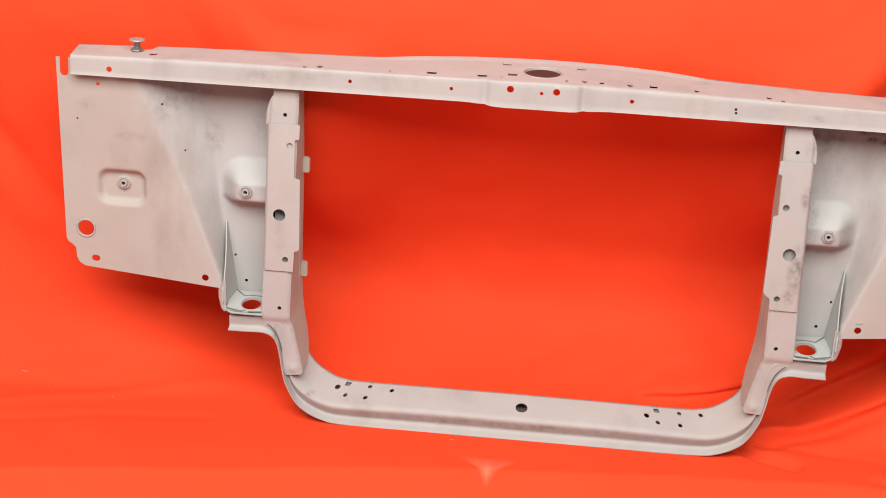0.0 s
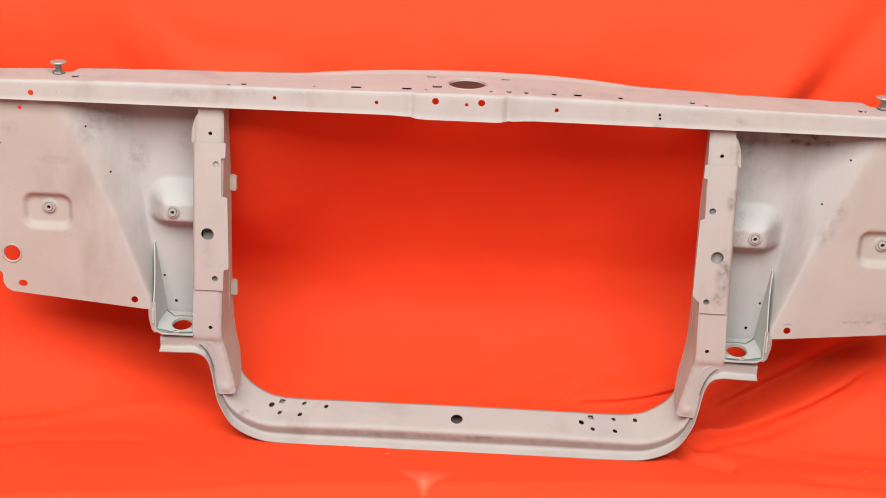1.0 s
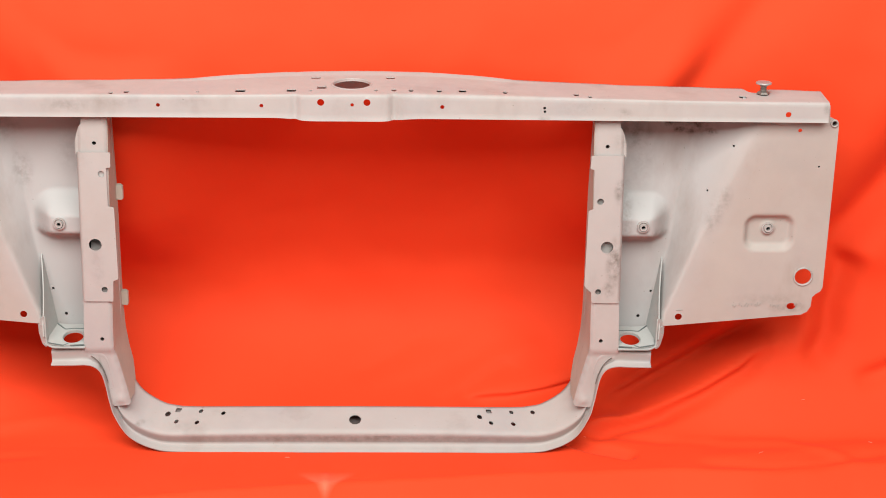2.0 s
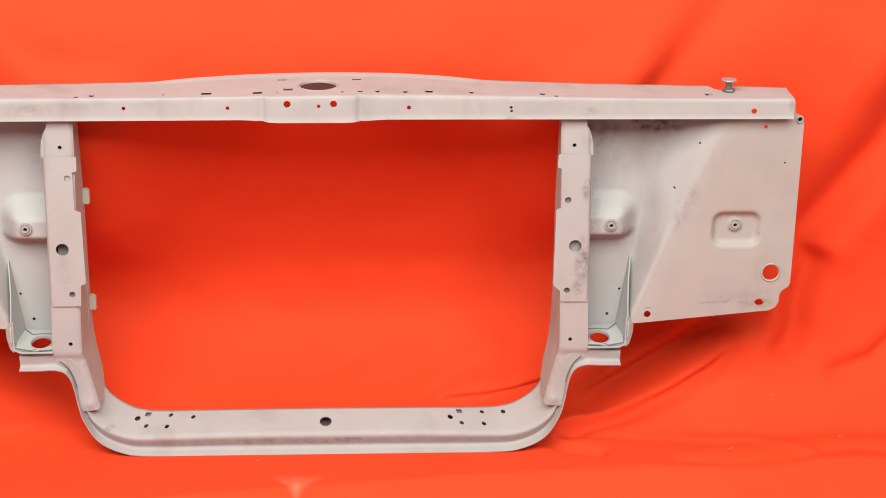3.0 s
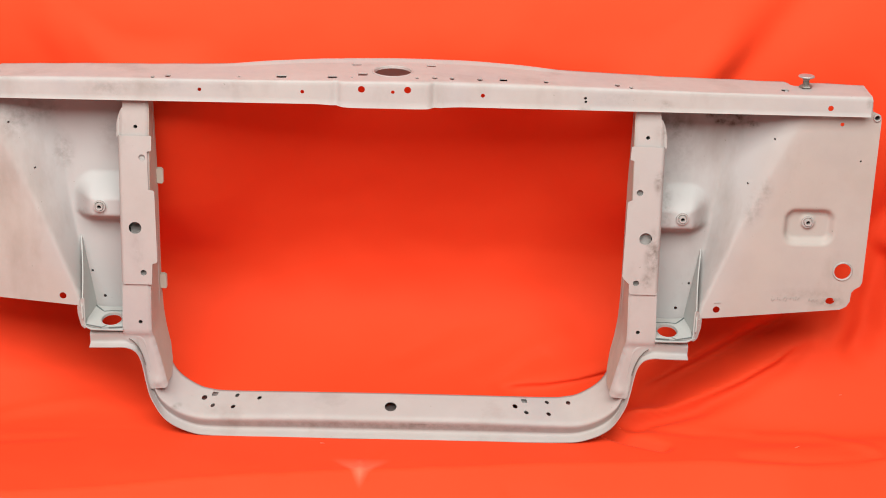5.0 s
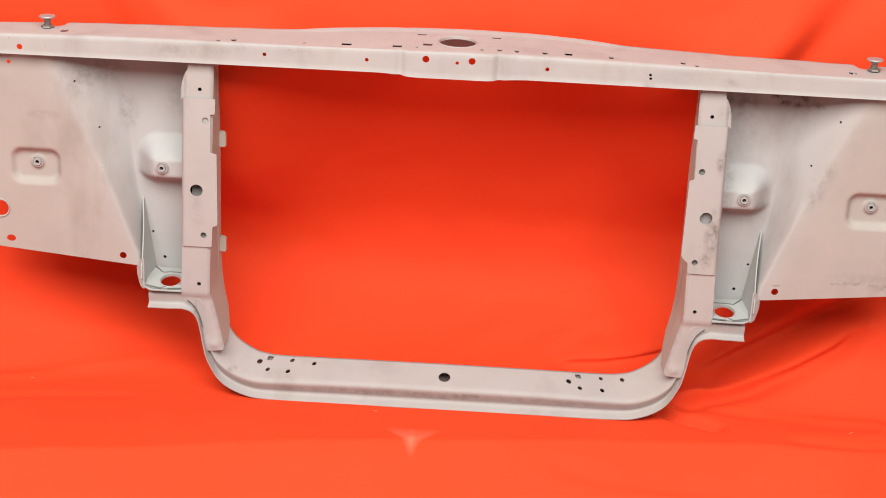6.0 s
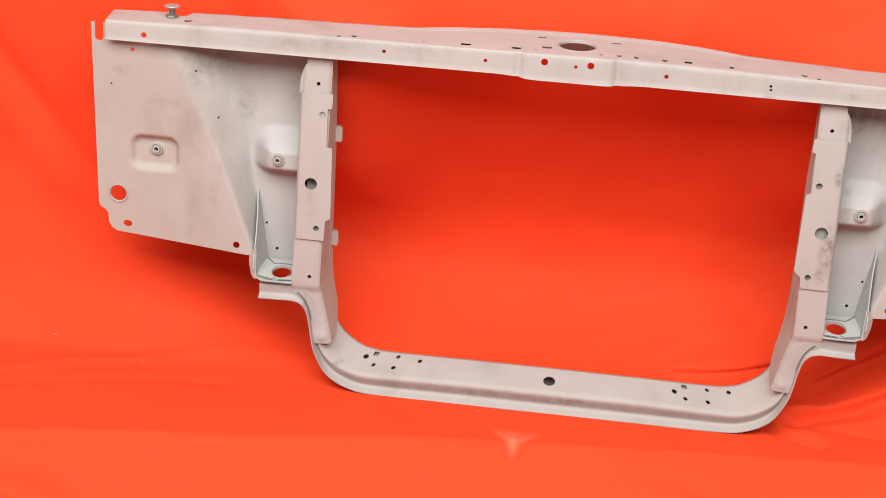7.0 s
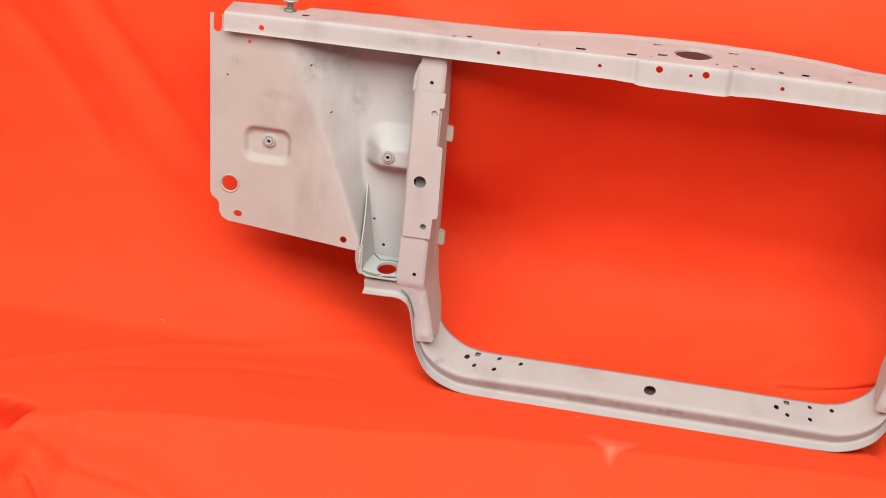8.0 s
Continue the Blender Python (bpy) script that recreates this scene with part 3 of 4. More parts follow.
for x in (-0.2, 0.2):
    part("shade_rail", sheet("shade_rail", [(x - 0.115, 0), (x + 0.115, 0), (x + 0.115, 1), (x - 0.115, 1)], [], rail_place, 0.02, 0.0012, (0, 0, 1)), PRIMER, support)
# cups added behind these two front holes to darken them
for x, z, r in ((0.3020, 0.5925, 0.0023), (0.3028, 0.5868, 0.0021)):
    cup = part("hole_shade_cup", lathe("hole_shade_cup", [(r + 0.0006, -0.0018), (r + 0.0006, -0.010), (0.0004, -0.0105), (0.0004, -0.0095), (r + 0.0002, -0.009), (r + 0.0002, -0.0018)], 14, "y", True), ZINC, support)
    cup.location = (x, -0.012, z)
# cups added under the two end slots so that these look black
for x, y in ((-0.624, 0.020), (0.619, 0.018)):
    cup = part("slot_shade_cup", lathe("slot_shade_cup", [(0.0100, -0.0020), (0.0100, -0.0300), (0.0005, -0.0305), (0.0005, -0.0295), (0.0090, -0.029), (0.0090, -0.0020)], 20, "z", True), SLOT_DARK, support)
    cup.location = (x, y, float(bar_top(np.array([x]))[0]))

rim = part("hole_rim", lathe("hole_rim", [(0.0292, -0.004), (0.0295, -0.0005), (0.0305, 0.0006), (0.0318, 0.0007), (0.0330, -0.0004), (0.0318, -0.0006), (0.0304, -0.004)], 40, "z", True), PRIMER, support)
rim.matrix_world = Matrix.Translation((-0.001, 0.052, 0.6132)) @ Matrix.Diagonal((1, 1.13, 1, 1))


# wing panels with their recessed inner wall
def crease_out(z):
    return steps(z, [0.10, 0.23, 0.376, 0.557, 0.62], [-0.480, -0.512, -0.566, -0.648, -0.675])


def crease_in(z):
    return steps(z, [0.10, 0.23, 0.34, 0.45, 0.54, 0.62], [-0.474, -0.502, -0.523, -0.536, -0.545, -0.550])


def wing_depth(x, z):
    a, c = crease_out(z), crease_in(z)
    u = (x - a) / (c - a)
    soft = 0.5 * (np.sqrt(u * u + 0.004) - np.sqrt((u - 1) ** 2 + 0.0005) + 1)
    y = 0.015 + 0.05 * np.clip(soft, 0, 1)
    # pressed pocket
    px, pz = np.abs(x + 0.678) - 0.022, np.abs(z - 0.3785) - 0.0110
    d = np.hypot(np.maximum(px, 0), np.maximum(pz, 0)) + np.minimum(np.maximum(px, pz), 0) - 0.012
    y = y + 0.0105 * ease(-(d - 0.009) / 0.0115)
    # raised seat round the pocket's screw
    y = y - 0.004 * ease((0.0125 - np.hypot(x + 0.6765, z - 0.3845)) / 0.004)
    # boss beside the post
    dz = np.where(z > 0.396, (z - 0.393) / 0.039, np.where(z < 0.3675, (0.3675 - z) / 0.022, 0))
    dx = np.maximum(-0.486 - x, 0) / 0.036
    far = np.hypot(dx, dz)
    y = y - 0.036 * (1 - 0.6 * ease(far) - 0.4 * np.clip(far, 0, 1))
    y = y - 0.003 * ease((0.0115 - np.hypot(x + 0.4735, z - 0.3835)) / 0.004)
    return y


def wing_place(x, z):
    """The outer field comes forward to meet the crossbar's lower edge."""
    y = wing_depth(x, z)
    forward = 0.010 * ease((z - 0.38) / 0.19) * np.clip((0.055 - y) / 0.03, 0, 1)
    k = 1 - forward / (2.606 + y)
    return x * k, y - forward, 1.288 + (z - 1.288) * k


def wing(side):
    left = side < 0
    if left:
        top = [(-0.783, 0.592), (-0.7765, 0.592), *((-0.7695 - 0.007 * math.cos(a), 0.5685 - 0.007 * math.sin(a)) for a in np.linspace(0, math.pi, 9)), (-0.7625, 0.592), (-0.753, 0.592), (-0.753, 0.570)]
    else:
        top = [(-0.776, 0.556), (-0.7755, 0.563), (-0.7725, 0.569), (-0.767, 0.5715), (-0.7605, 0.5745), (-0.7595, 0.593), (-0.757, 0.596), (-0.753, 0.596), (-0.753, 0.570)]
    outline = top + [(-0.672, 0.570), (-0.664, 0.601), (-0.388, 0.601), (-0.388, 0.14), (-0.436, 0.14), (-0.438, 0.186), (-0.497, 0.186), (-0.503, 0.205), (-0.515, 0.2145), (-0.530, 0.2155), (-0.742, 0.2355), (-0.752, 0.241),
                     (-0.757, 0.250), (-0.758, 0.266), (-0.763, 0.272), (-0.771, 0.277), (-0.774, 0.284)]
    holes = [ring(-0.740, 0.303, 0.0135, n=28), ring(-0.7245, 0.2505, 0.0075, 0.0058), ring(-0.5385, 0.2307, 0.0058), ring(-0.7145, 0.5518, 0.0032),
             ring(-0.6765, 0.3845, 0.0035), ring(-0.4735, 0.3835, 0.0035), ring(-0.612, 0.522, 0.0018, n=10), ring(-0.5755, 0.445, 0.0017, n=10),
             ring(-0.750, 0.4915, 0.0017, n=10), ring(-0.498, 0.257, 0.0022, n=10), ring(-0.479, 0.212, 0.0028, n=10)]
    if not left:
        holes.append(ring(-0.7685, 0.5640, 0.0040, n=14))
    mesh = sheet("wing_panel", outline, holes, wing_place, 0.0034, 0.0014, (0, -1, 0), mirror=not left)
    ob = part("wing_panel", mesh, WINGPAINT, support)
    if not left:
        eye = part("eyelet", lathe("eyelet", [(0.0040, -0.001), (0.0040, 0.0025), (0.0050, 0.0033), (0.0062, 0.0022), (0.0066, -0.001), (0.0055, -0.001)], 18, "y", True), PRIMER, ob)
        eye.location = tuple(float(q[0]) for q in wing_place(np.array([-0.7685]), np.array([0.5640])))
        eye.location.x *= -1
        # added cup that keeps the eyelet's hole dark
        cup = part("hole_shade_cup", lathe("hole_shade_cup", [(0.0044, -0.0006), (0.0044, -0.012), (0.0004, -0.0125), (0.0004, -0.0115), (0.0034, -0.011), (0.0034, -0.0006)], 14, "y", True), ZINC, ob)
        cup.location = tuple(float(q[0]) for q in wing_place(np.array([-0.7685]), np.array([0.5640])))
        cup.location.x *= -1
    # rolled collar of the large hole
    collar = lathe("collar", [(0.0135, 0.0), (0.0140, 0.0018), (0.0152, 0.0022), (0.0163, 0.0012), (0.0166, -0.001), (0.0135, -0.001)], 32, "y", True)
    c = part("collar", collar, PRIMER, ob)
    c.location = (side * 0.740, 0.0150, 0.303)
    for x, z in ((0.6765, 0.3845), (0.4735, 0.3835)):
        nut = lathe("weld_nut", [(0.0034, -0.003), (0.0034, 0.0045), (0.0056, 0.0045), (0.0062, 0.0020), (0.0066, 0.0002), (0.0084, 0.0018), (0.0098, 0.0012), (0.0103, -0.003)], 24, "y", True)
        # added cup behind the nut, darkening its hole
        cup = part("hole_shade_cup", lathe("hole_shade_cup", [(0.0046, -0.0025), (0.0046, -0.014), (0.0004, -0.0145), (0.0004, -0.0135), (0.0036, -0.013), (0.0036, -0.0025)], 14, "y", True), ZINC, ob)
        w = part("weld_nut", nut, PRIMER, ob)
        cup.location = (side * x, float(wing_depth(np.array([-x]), np.array([z - 0.012]))[0]) - 0.0035, z)
        w.location = (side * x, float(wing_depth(np.array([-x]), np.array([z - 0.012]))[0]) - 0.0035, z)
    # cups added behind the small holes: they hide the lit cloth and stay dark
    for x, z, r in ((0.612, 0.522, 0.0018), (0.5755, 0.445, 0.0017), (0.750, 0.4915, 0.0017), (0.498, 0.257, 0.0022), (0.479, 0.212, 0.0028)):
        cup = part("hole_shade_cup", lathe("hole_shade_cup", [(r + 0.0014, -0.0036), (r + 0.0014, -0.016), (0.0004, -0.0165), (0.0004, -0.0155), (r + 0.0006, -0.015), (r + 0.0006, -0.0036)], 14, "y", True), ZINC, ob)
        cup.location = tuple(float(q[0]) for q in wing_place(np.array([-x]), np.array([z])))
        cup.location.x *= -side
    return ob


wing_left, wing_right = wing(-1), wing(1)


# posts: front face, inner side, tongue
def post_inner(z):
    return steps(z, [0.07, 0.122, 0.172, 0.19, 0.55, 0.60], [-0.368, -0.380, -0.392, -0.3925, -0.384, -0.384])


def post_back(z):
    return steps(z, [0.06, 0.085, 0.12, 0.15, 0.18, 0.22, 0.27, 0.42, 0.55, 0.60], [-0.358, -0.366, -0.3755, -0.3815, -0.3855, -0.3875, -0.3880, -0.388, -0.391, -0.391])


def post(side):
    mir = side > 0
    body = new("post")
    body.parent = support
    fr = [(-0.423, 0.600), (-0.384, 0.600), (-0.3925, 0.190), (-0.392, 0.172), (-0.380, 0.122), (-0.3695, 0.077), (-0.372, 0.0735), (-0.397, 0.071), (-0.400, 0.076),
          (-0.405, 0.098), (-0.411, 0.126), (-0.420, 0.145), (-0.434, 0.157), (-0.440, 0.172), (-0.4395, 0.19)]

    def front_place(x, z):
        y = 0.0 + 0.004 * ease((0.176 - z) / 0.012) * ease((z - 0.06) / 0.05) + 0.0035 * ease((0.09 - z) / 0.03)
        # round dimple near the tongue's tip
        y = y - 0.0022 * ease((0.0075 - np.hypot(x + 0.386, z - 0.084)) / 0.004)
        if not mir:  # sunk seat behind the plate's upper hole
            y = y + 0.0006 * ease((0.0095 - np.hypot(x + 0.3966, z - 0.4768)) / 0.003)
        # rounded bend to the inner side
        y = y + 0.004 * ease((x - post_inner(z) + 0.005) / 0.005) ** 2
        # the tongue rounds over softly into the inner side
        y = y + 0.004 * np.clip((x - post_inner(z) + 0.010) / 0.010, 0, 1) ** 2 * ease((0.178 - z) / 0.03)
        return x, y, z
    holes = [ring(-0.4055, 0.527, 0.0032, n=12), ring(-0.4098, 0.193, 0.0034, n=12), ring(-0.412, 0.358, 0.013, n=20), ring(-0.401, 0.281, 0.0075, n=14)]
    if mir:
        holes.append(ring(-0.398, 0.436, 0.0075, n=14))
    part("post_front", sheet("post_front", fr, holes, front_place, 0.0045, 0.0014, (0, -1, 0), mir), PRIMER, body)

    def side_place(u, z):
        a, c = post_inner(z), post_back(z)
        y0 = 0.004 + 0.004 * ease((0.176 - z) / 0.012) * ease((z - 0.06) / 0.05) + 0.004 * ease((0.178 - z) / 0.03)
        return a + (c - a) * u / 0.09, y0 + (0.09 - y0) * u / 0.09, z
    part("post_side", sheet("post_side", [(0, 0.600), (0.09, 0.600), (0.09, 0.120), (0.066, 0.094), (0.035, 0.080), (0, 0.080)], [], side_place, 0.006, 0.0014, (-side, 0, 0), mir), SIDE_LIT, body)

    def outer_place(u, z):
        a = steps(z, [0.17, 0.19, 0.51, 0.60], [-0.440, -0.4395, -0.4270, -0.423])
        return a + 0.0007 + 0 * u, u + 0.0003, z
    part("post_side", sheet("post_side", [(0, 0.600), (0.066, 0.600), (0.066, 0.172), (0, 0.172)], [], outer_place, 0.008, 0.0014, (side, 0, 0), mir), PRIMER, body)

    # cups added behind the post's upper and lower hole for their shade
    for z, r in ((0.527, 0.0032), (0.193, 0.0034)):
        cup = part("hole_shade_cup", lathe("hole_shade_cup", [(r + 0.0012, -0.0006), (r + 0.0012, -0.016), (0.0004, -0.0165), (0.0004, -0.0155), (r + 0.0002, -0.015), (r + 0.0002, -0.0006)], 14, "y", True), ZINC, body)
        cup.location = (side * (0.4055 if z > 0.3 else 0.4098), 0.0006, z)

    # inner stiffener seen through the holes
    deep = 0.009 if mir else 0.018
    inner = [(-0.420, 0.50), (-0.390, 0.50), (-0.394, 0.24), (-0.424, 0.24)]
    part("inner_plate", sheet("inner_plate", inner, [], lambda x, z: (x, steps(z, [0.24, 0.31, 0.34, 0.40, 0.43, 0.50], [0.005, 0.005, deep, deep, 0.004, 0.004]) + 0.12 * (x + 0.407), z), 0.01, 0.0014, (0, -1, 0), mir), PRIMER, body)

    def ear_place(u, z):
        # curled flange that stands out beside the post's head
        a = steps(z, [0.50, 0.60], [-0.4268, -0.423])
        w = np.clip(u / 0.0125, 0, 1)
        return a - 0.0098 * w, 0.0055 * ease(w) - 0.0035 * ease((w - 0.65) / 0.35), z
    ear = rounded([(0, 0.559), (0.0045, 0.5545), (0.009, 0.545), (0.012, 0.530), (0.0128, 0.509), (0, 0.509)], [0.001, 0.003, 0.004, 0.004, 0.001, 0.001])
    part("ear", sheet("ear", ear, [], ear_place, 0.002, 0.0014, (0, -1, 0), mir), PRIMER, body)

    # reinforcement plate on the front
    if mir:
        pl = [(-0.4345, 0.5125), (-0.3805, 0.5125), (-0.3795, 0.491), (-0.386, 0.489), (-0.387, 0.423), (-0.3795, 0.420), (-0.378, 0.292), (-0.3815, 0.287), (-0.3895, 0.280),
              (-0.3905, 0.265), (-0.393, 0.2615), (-0.4370, 0.2610), (-0.4385, 0.266)]
    else:
        pl = [(-0.4345, 0.5125), (-0.3805, 0.5125), (-0.3815, 0.488), (-0.3885, 0.487), (-0.3885, 0.423), (-0.379, 0.421), (-0.378, 0.303), (-0.3790, 0.2985), (-0.3862, 0.2965), (-0.388, 0.2605), (-0.4385, 0.2605)]

    def plate_place(x, z):
        return x, -0.0030 + 0.010 * ease((steps(z, [0.26, 0.5125], [-0.4335, -0.4295]) - x) / 0.006) ** 2, z
    plate_holes = [ring(-0.412, 0.358, 0.0102, n=24), ring(-0.401, 0.281, 0.005, n=14), ring(-0.3966 if not mir else -0.398, 0.4768 if not mir else 0.436, 0.0053, n=16)]
    ob = part("reinforcement_plate", sheet("reinforcement_plate", rounded(pl, 0.0015, 2), plate_holes, plate_place, 0.0035, 0.0016, (0, -1, 0), mir), PRIMER, body)
    return body


post_left, post_right = post(-1), post(1)


# lower channel: lip, front wall and web, swept round the bottom of the opening
LIP = [(-0.495, 0.149), (-0.462, 0.1495), (-0.437, 0.1500), (-0.421, 0.1445), (-0.4115, 0.131), (-0.406, 0.109), (-0.402, 0.085), (-0.394, 0.055), (-0.372, 0.019), (-0.334, -0.002), (-0.287, -0.0080), (-0.14, -0.0085), (0.0, -0.0085)]
FOLD = [(-0.495, 0.1715), (-0.462, 0.173), (-0.437, 0.175), (-0.408, 0.168), (-0.399, 0.140), (-0.396, 0.112), (-0.393, 0.085), (-0.383, 0.059), (-0.355, 0.0355), (-0.318, 0.0235), (-0.270, 0.0230), (-0.14, 0.0255), (0.0, 0.0255)]
WEB = [(-0.495, 0.1745), (-0.462, 0.176), (-0.437, 0.178), (-0.404, 0.168), (-0.389, 0.140), (-0.376, 0.108), (-0.363, 0.082), (-0.348, 0.066), (-0.324, 0.051), (-0.305, 0.0455), (-0.270, 0.0425), (-0.14, 0.0430), (0.0, 0.0435)]


def swept(points):
    half = smooth_path(points, 160)
    return np.vstack([half, half[-2::-1] * [-1, 1]])


LIPC, FOLDC, WEBC = swept(LIP), swept(FOLD), swept(WEB)
NS = len(LIPC)
SPAN = 1.45


def channel_place(s, q):
    """s runs along the channel, q across it: lip, wall, bend, web."""
    k = np.clip(s / SPAN, 0, 1) * (NS - 1)
    at = np.arange(NS)
    lx, lz = np.interp(k, at, LIPC[:, 0]), np.interp(k, at, LIPC[:, 1])
    fx, fz = np.interp(k, at, FOLDC[:, 0]), np.interp(k, at, FOLDC[:, 1])
    wx, wz = np.interp(k, at, WEBC[:, 0]), np.interp(k, at, WEBC[:, 1])
    e = np.minimum(k, NS - 1 - k) / (NS - 1)
    deep = 0.012 + 0.053 * ease((e - 0.05) / 0.06)
    under = 0.0060 + 0.0065 * ease((e - 0.06) / 0.06)
    rows = [(lx, -0.0065 + 0 * lx, lz), (lx + (fx - lx) * 0.09, 0.0008 + 0 * lx, lz + (fz - lz) * 0.09), (lx + (fx - lx) * 0.16, under, lz + (fz - lz) * 0.16),
            (lx + (fx - lx) * 0.80, 0.0032 + 0 * lx, lz + (fz - lz) * 0.80), (lx + (fx - lx) * 0.94, 0.0046 + 0 * lx, lz + (fz - lz) * 0.94), (fx + (wx - fx) * 0.06, 0.0095 + 0 * lx, fz + (wz - fz) * 0.06),
            (wx, deep, wz), (wx + (lx - wx) * 0.97, deep + 0.002, wz + (lz - wz) * 0.97)]
    q = np.clip(q, 0, 0.124)
    stops = [0, 0.012, 0.018, 0.038, 0.046, 0.052, 0.100, 0.124]
    out = []
    for c in range(3):
        v = np.zeros_like(s)
        for i in range(7):
            m = (q >= stops[i]) & (q <= stops[i + 1] + 1e-9)
            u = np.clip((q - stops[i]) / (stops[i + 1] - stops[i]), 0, 1)
            v = np.where(m, rows[i][c] + (rows[i + 1][c] - rows[i][c]) * u, v)
        out.append(v)
    return out[0], out[1], out[2]


def on_web(x, y, rx, ry, square=0.0):
    """A hole in the web, given by its place seen from above."""
    half = np.arange(NS)
    k = np.interp(x, FOLDC[60:-60, 0], half[60:-60])
    sx = (FOLDC[int(k) + 1, 0] - FOLDC[int(k), 0]) * (NS - 1) / SPAN
    q = 0.052 + (y - 0.009) / 0.056 * 0.048
    return ring(k / (NS - 1) * SPAN, q, rx / sx, ry * 0.048 / 0.056, 14, square)


web_holes = [on_web(*h) for h in (
    (0.003, 0.032, 0.0105, 0.0115), (-0.325, 0.043, 0.0045, 0.0055), (-0.311, 0.0545, 0.0048, 0.0048, 1), (-0.271, 0.0535, 0.0038, 0.0045), (-0.230, 0.0485, 0.0038, 0.0045),
    (-0.305, 0.029, 0.0035, 0.0045), (-0.269, 0.027, 0.0038, 0.0045), (0.2215, 0.041, 0.0045, 0.0055), (0.241, 0.0545, 0.0048, 0.0048, 1), (0.281, 0.0525, 0.0036, 0.0042),
    (0.318, 0.050, 0.0038, 0.0045), (0.238, 0.027, 0.0038, 0.0045), (0.276, 0.025, 0.0038, 0.0045))]
part("lower_channel", sheet("lower_channel", [(0, 0), (SPAN, 0), (SPAN, 0.124), (0, 0.124)], web_holes, channel_place, 0.004, 0.0016, (0, -1, 0.6)), PRIMER, support)


# dark open joint along each arm between the post's tongue and the channel
def joint(side):
    line = smooth_path([(-0.430, 0.1625), (-0.4235, 0.1580), (-0.4145, 0.1460), (-0.4082, 0.1308), (-0.4040, 0.1149)], 24)
    bm = bmesh.new()
    rows = []
    for k, (x, z) in enumerate(line):
        w = 0.0003 * math.sin(math.pi * (k + 1) / 25) + 0.0001
        rows.append([bm.verts.new((-side * (x + dx), y, z + dz)) for dx, y, dz in ((-w, -0.0003, -w), (w, -0.0003, w), (w, 0.002, w), (-w, 0.002, -w))])
    for a, c in zip(rows, rows[1:]):
        for i in range(4):
            bm.faces.new((a[i], a[(i + 1) % 4], c[(i + 1) % 4], c[i]))
    bmesh.ops.recalc_face_normals(bm, faces=bm.faces)
    mesh = bpy.data.meshes.new("seam")
    bm.to_mesh(mesh)
    bm.free()
    part("seam", mesh, ZINC, support, "dark joint line")


joint(-1), joint(1)


# shelf brackets with their gussets
def bracket(side):
    mir = side > 0
    body = new("shelf_bracket")
    body.parent = support

    def shelf_z(x, y):
        return 0.1805 + 0.012 * (y + 0.005) / 0.07 + 0.003 * ease((-0.488 - x) / 0.015)
    plate = [(-0.505, 0.0), (-0.490, -0.006), (-0.4385, -0.006), (-0.4385, 0.066), (-0.500, 0.066), (-0.508, 0.03)]
    part("shelf", sheet("shelf", plate, [ring(-0.461, 0.022, 0.0182, 0.0217, 28)], lambda x, y: (x, y, shelf_z(x, y)), 0.005, 0.0016, (0, 0, 1), mir), PALE, body)
    # octagonal stiffener round the hole
    octo = [(-0.498, -0.001), (-0.476, -0.004), (-0.440, 0.0), (-0.440, 0.062), (-0.470, 0.060), (-0.494, 0.064), (-0.502, 0.030)]
    part("stiffener", sheet("stiffener", octo, [ring(-0.461, 0.022, 0.0170, 0.0202, 28)], lambda x, y: (x, y, shelf_z(x, y) + 0.0026), 0.005, 0.0012, (0, 0, 1), mir), PALE, body)

    lip = part("hole_rim", lathe("hole_rim", [(0.0162, -0.004), (0.0165, 0.0006), (0.0173, 0.0014), (0.0182, 0.0008), (0.0185, -0.002)], 36, "z", True), PALE, body)
    lip.matrix_world = Matrix.Translation((side * 0.461, 0.022, float(shelf_z(-0.461, 0.022)) + 0.0026)) @ Matrix.Rotation(math.radians(9.7), 4, "X") @ Matrix.Diagonal((1, 1.19, 1, 1))
    for line in ([(-0.497, 0.064), (-0.478, 0.045)], [(-0.499, 0.0), (-0.474, -0.0035), (-0.466, 0.002)], [(-0.462, -0.0035), (-0.440, -0.001)], [(-0.478, 0.045), (-0.466, 0.0475), (-0.440, 0.047)]):
        bm = bmesh.new()
        for (x0, y0), (x1, y1) in zip(line, line[1:]):
            d = Vector((x1 - x0, y1 - y0)).normalized() * 0.0009
            ring_ = [bm.verts.new((-side * px, py, float(shelf_z(px, py)) + h)) for h in (0.0020, 0.0032) for px, py in
                     ((x0 - d.y, y0 + d.x), (x1 - d.y, y1 + d.x), (x1 + d.y, y1 - d.x), (x0 + d.y, y0 - d.x))]
            for f in ((0, 1, 2, 3), (4, 5, 6, 7), (0, 1, 5, 4), (1, 2, 6, 5), (2, 3, 7, 6), (3, 0, 4, 7)):
                bm.faces.new([ring_[k] for k in f])
        bmesh.ops.recalc_face_normals(bm, faces=bm.faces)
        mesh = bpy.data.meshes.new("seam")
        bm.to_mesh(mesh)
        bm.free()
        part("seam", mesh, SEAL, body, "thin dark joint line")

    # upright gusset from the wall down to the shelf
    def fin_place(y, z):
        return -0.5135 + (0.325 - z) * (0.07 + 0.09 * y / 0.066), y, z
    fin = [(0.066, 0.319), (0.060, 0.315), (0.004, 0.215), (0.0, 0.196), (0.010, 0.184), (0.066, 0.184)]
    part("gusset", sheet("gusset", fin, [], fin_place, 0.006, 0.002, (-side, 0, 0), mir), PALE, body)

    # outer ear with its bent edge and two spot welds
    def ear_place(x, z):
        return x, 0.002 + 1.1 * (-0.503 - x) + 0.1 * (z - 0.2), z
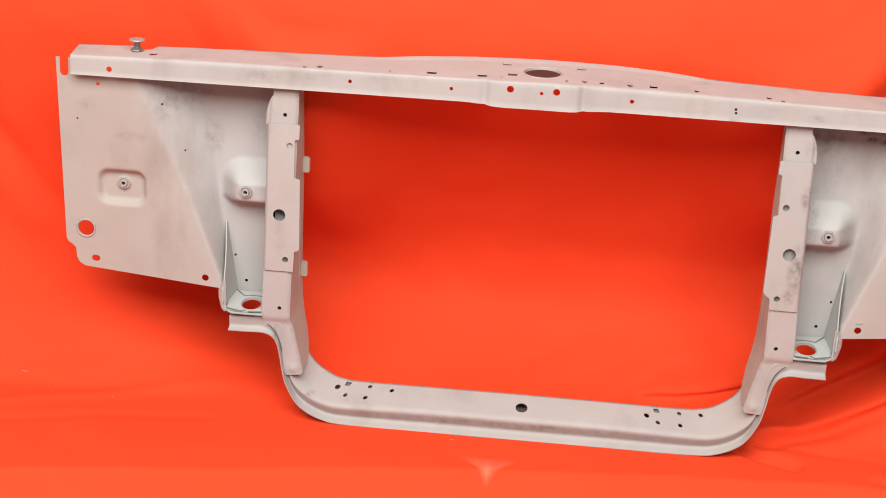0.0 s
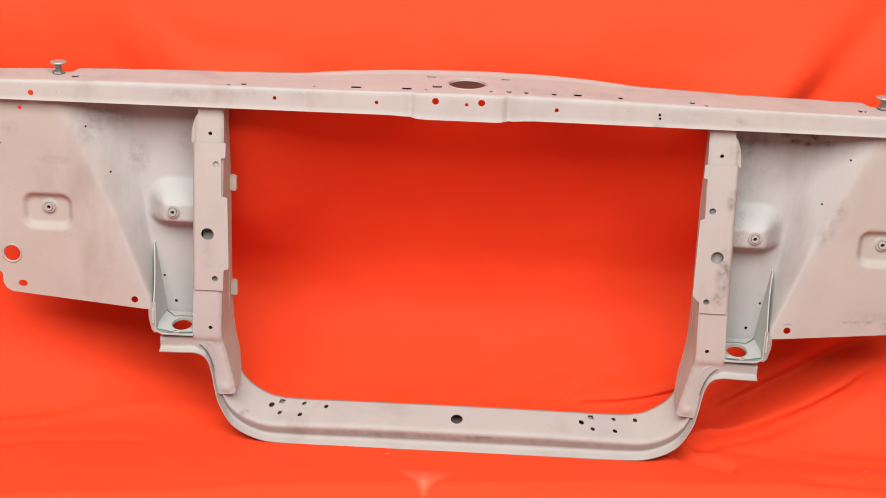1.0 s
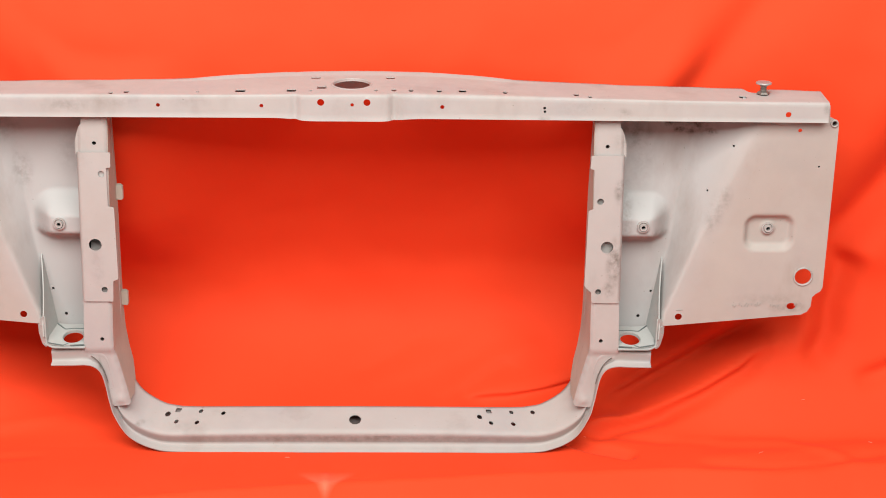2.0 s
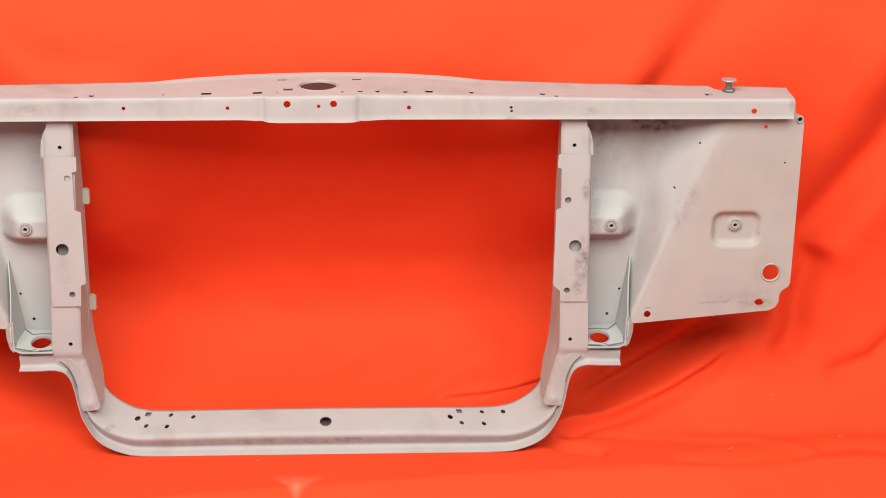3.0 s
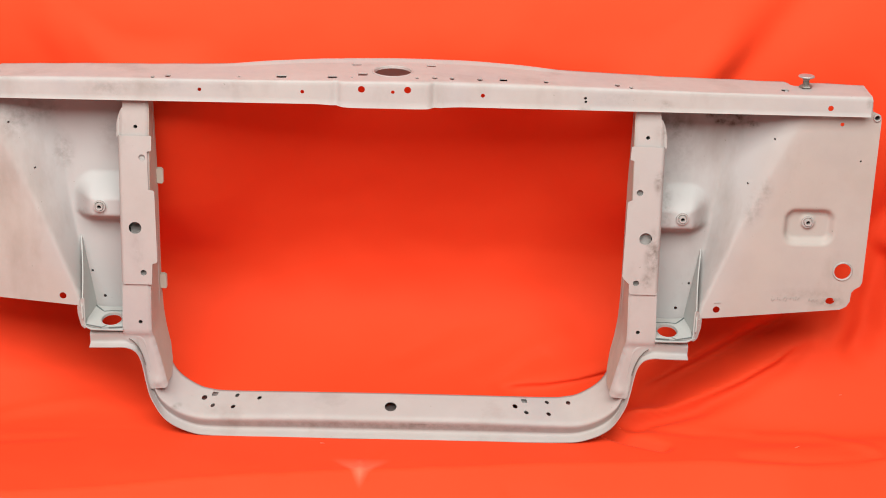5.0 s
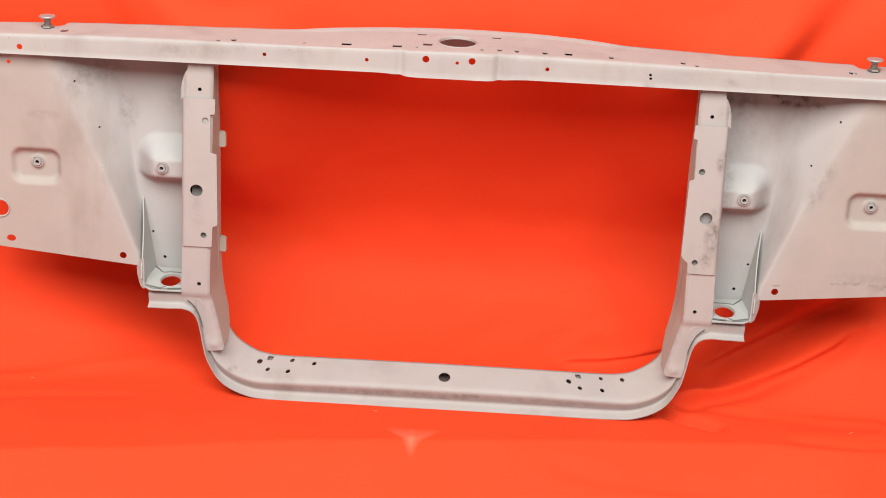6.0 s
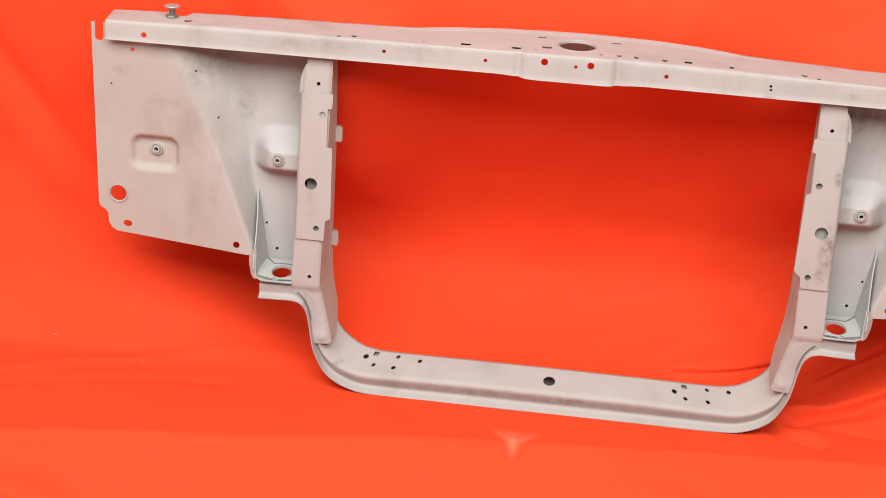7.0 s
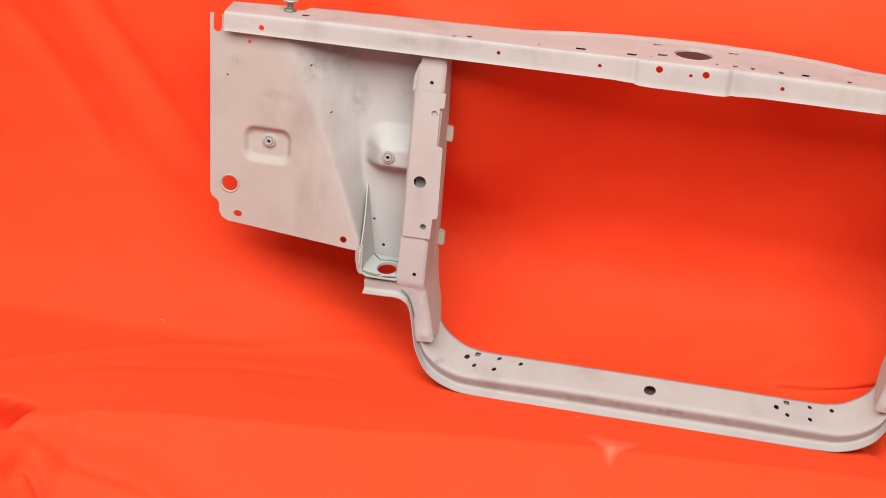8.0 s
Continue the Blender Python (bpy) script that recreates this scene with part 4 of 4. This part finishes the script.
    ear = rounded([(-0.5035, 0.230), (-0.508, 0.229), (-0.5170, 0.213), (-0.5160, 0.198), (-0.5095, 0.181), (-0.501, 0.179), (-0.5025, 0.190)], 0.003, 3)
    flange = part("flange", sheet("flange", ear, [], ear_place, 0.003, 0.002, (0, -1, 0), mir), PALE, body)
    for z in (0.214, 0.203):
        weld = part("spot_weld", lathe("spot_weld", [(0.0004, 0.0003), (0.0010, 0.0002), (0.0015, 0.0), (0.0004, -0.001)], 12, "y"), PALE, flange)
        weld.location = (side * 0.511, 0.0105, z)
    return body


bracket(-1), bracket(1)


# bumper bolts on the crossbar
def bumper_bolt(x, y):
    z = float(bar_top(np.array([x]))[0]) + 0.001
    bolt = new("bumper_bolt")
    bolt.parent = support
    bolt.location = (x, y, z)
    part("cap", lathe("cap", [(0.002, 0.0196), (0.0100, 0.0196), (0.0122, 0.0190), (0.0129, 0.0178), (0.0125, 0.0166), (0.0092, 0.0155), (0.0062, 0.0135), (0.0045, 0.0110), (0.002, 0.0110)], 28), CAP, bolt, "dull grey domed cap")
    part("stem", lathe("stem", [(0.001, 0.0), (0.0052, 0.0), (0.0052, 0.003), (0.0047, 0.0035), (0.0052, 0.006), (0.0047, 0.0065), (0.0052, 0.009), (0.0047, 0.0095), (0.0050, 0.0122), (0.001, 0.0135)], 18), ZINC, bolt, "threaded steel stem")
    part("nut", lathe("nut", [(0.002, 0.0), (0.0105, 0.0), (0.0108, 0.0012), (0.0098, 0.003), (0.0065, 0.0046), (0.002, 0.0048)], 6), ZINC, bolt, "hexagon lock nut")


bumper_bolt(-0.6545, 0.035), bumper_bolt(0.6545, 0.036)


# folded clips on the left post's inner edge
def clip(z):
    """A folded spring nut: a rounded block of doubled sheet with an open slit on top."""
    bm = bmesh.new()
    for dy, w in ((0.0, 0.0185), (0.0085, 0.0165)):
        bmesh.ops.create_cube(bm, size=1, matrix=Matrix.Translation((-0.3965 + w / 2, 0.080 + dy, 0)) @ Matrix.Diagonal((w, 0.0032, 0.0255, 1)))
    bmesh.ops.create_cube(bm, size=1, matrix=Matrix.Translation((-0.3795, 0.0843, -0.0005)) @ Matrix.Diagonal((0.0034, 0.0112, 0.0235, 1)))
    bmesh.ops.bevel(bm, geom=list(bm.edges), offset=0.0011, segments=2, affect="EDGES")
    mesh = bpy.data.meshes.new("clip")
    bm.to_mesh(mesh)
    bm.free()
    ob = part("clip", mesh, CLIPMAT, post_left, "pale beige spring clip")
    ob.location = (0, 0, z)
    return ob


clip(0.420), clip(0.2345)


# faint pencilled marks on the right wing: plain strokes
def mark(x, z, w, h, tilt):
    bm = bmesh.new()
    bmesh.ops.create_cube(bm, size=1, matrix=pose(x, 0.0145, z, 0, tilt, 0) @ Matrix.Diagonal((w, 0.0006, h, 1)))
    mesh = bpy.data.meshes.new("pencil_mark")
    bm.to_mesh(mesh)
    bm.free()
    part("pencil_mark", mesh, GRAPHITE, wing_right, "faint grey pencil stroke")


rng = random.Random(4)
for x0, x1, z0 in ((0.628, 0.676, 0.252), (0.690, 0.706, 0.252), (0.730, 0.741, 0.254)):
    x = x0
    while x < x1:
        mark(x, z0 + rng.uniform(-0.002, 0.002), 0.0012, rng.uniform(0.003, 0.008), rng.uniform(-50, 50))
        x += rng.uniform(0.003, 0.007)
mark(0.5395, 0.2425, 0.011, 0.0009, -3)


# bits of pale lint lying on the cloth
def lint():
    bm = bmesh.new()
    rnd = random.Random(11)
    spots = [(-0.873, 0.061, 0.005, 0.011), (-0.811, 0.021, -0.006, 0.005), (0.687, -0.015, BASE, 0.009), (-0.109, -0.026, BASE, 0.008), (0.974, 0.127, 0.09, 0.004),
             (-0.157, 0.103, 0.045, 0.004), (0.883, 0.024, -0.006, 0.008), (-0.700, 0.02, -0.008, 0.006), (0.78, 0.10, 0.04, 0.006), (-0.95, 0.09, 0.03, 0.004), (0.40, 0.05, 0.0, 0.005)]
    for x, y, z, size in spots:
        base = Vector(CLOTH_POINTS[np.argmin(((CLOTH_POINTS - np.array([x, y, z])) ** 2).sum(1))]) + Vector((0, -0.0012, 0.0012))
        turn = rnd.uniform(-0.5, 0.5)
        way, off = Vector((math.cos(turn), 0, math.sin(turn))) * size / 2, Vector((-math.sin(turn) * 0.4, -0.3, math.cos(turn))) * size * 0.11
        rows = [(bm.verts.new(base + way * u + off * (1 - u * u) + off * 0.6), bm.verts.new(base + way * u - off * (1 - u * u) * 0.6)) for u in (-1, -0.5, 0, 0.5, 1)]
        for (a, b2), (c2, d) in zip(rows, rows[1:]):
            bm.faces.new((a, b2, d, c2))
    mesh = bpy.data.meshes.new("lint")
    bm.to_mesh(mesh)
    bm.free()
    ob = part("lint", mesh, LINT, None, "pale bits of lint on red cloth")
    tagged(ob, "", "lint", "", "stuff")


lint()
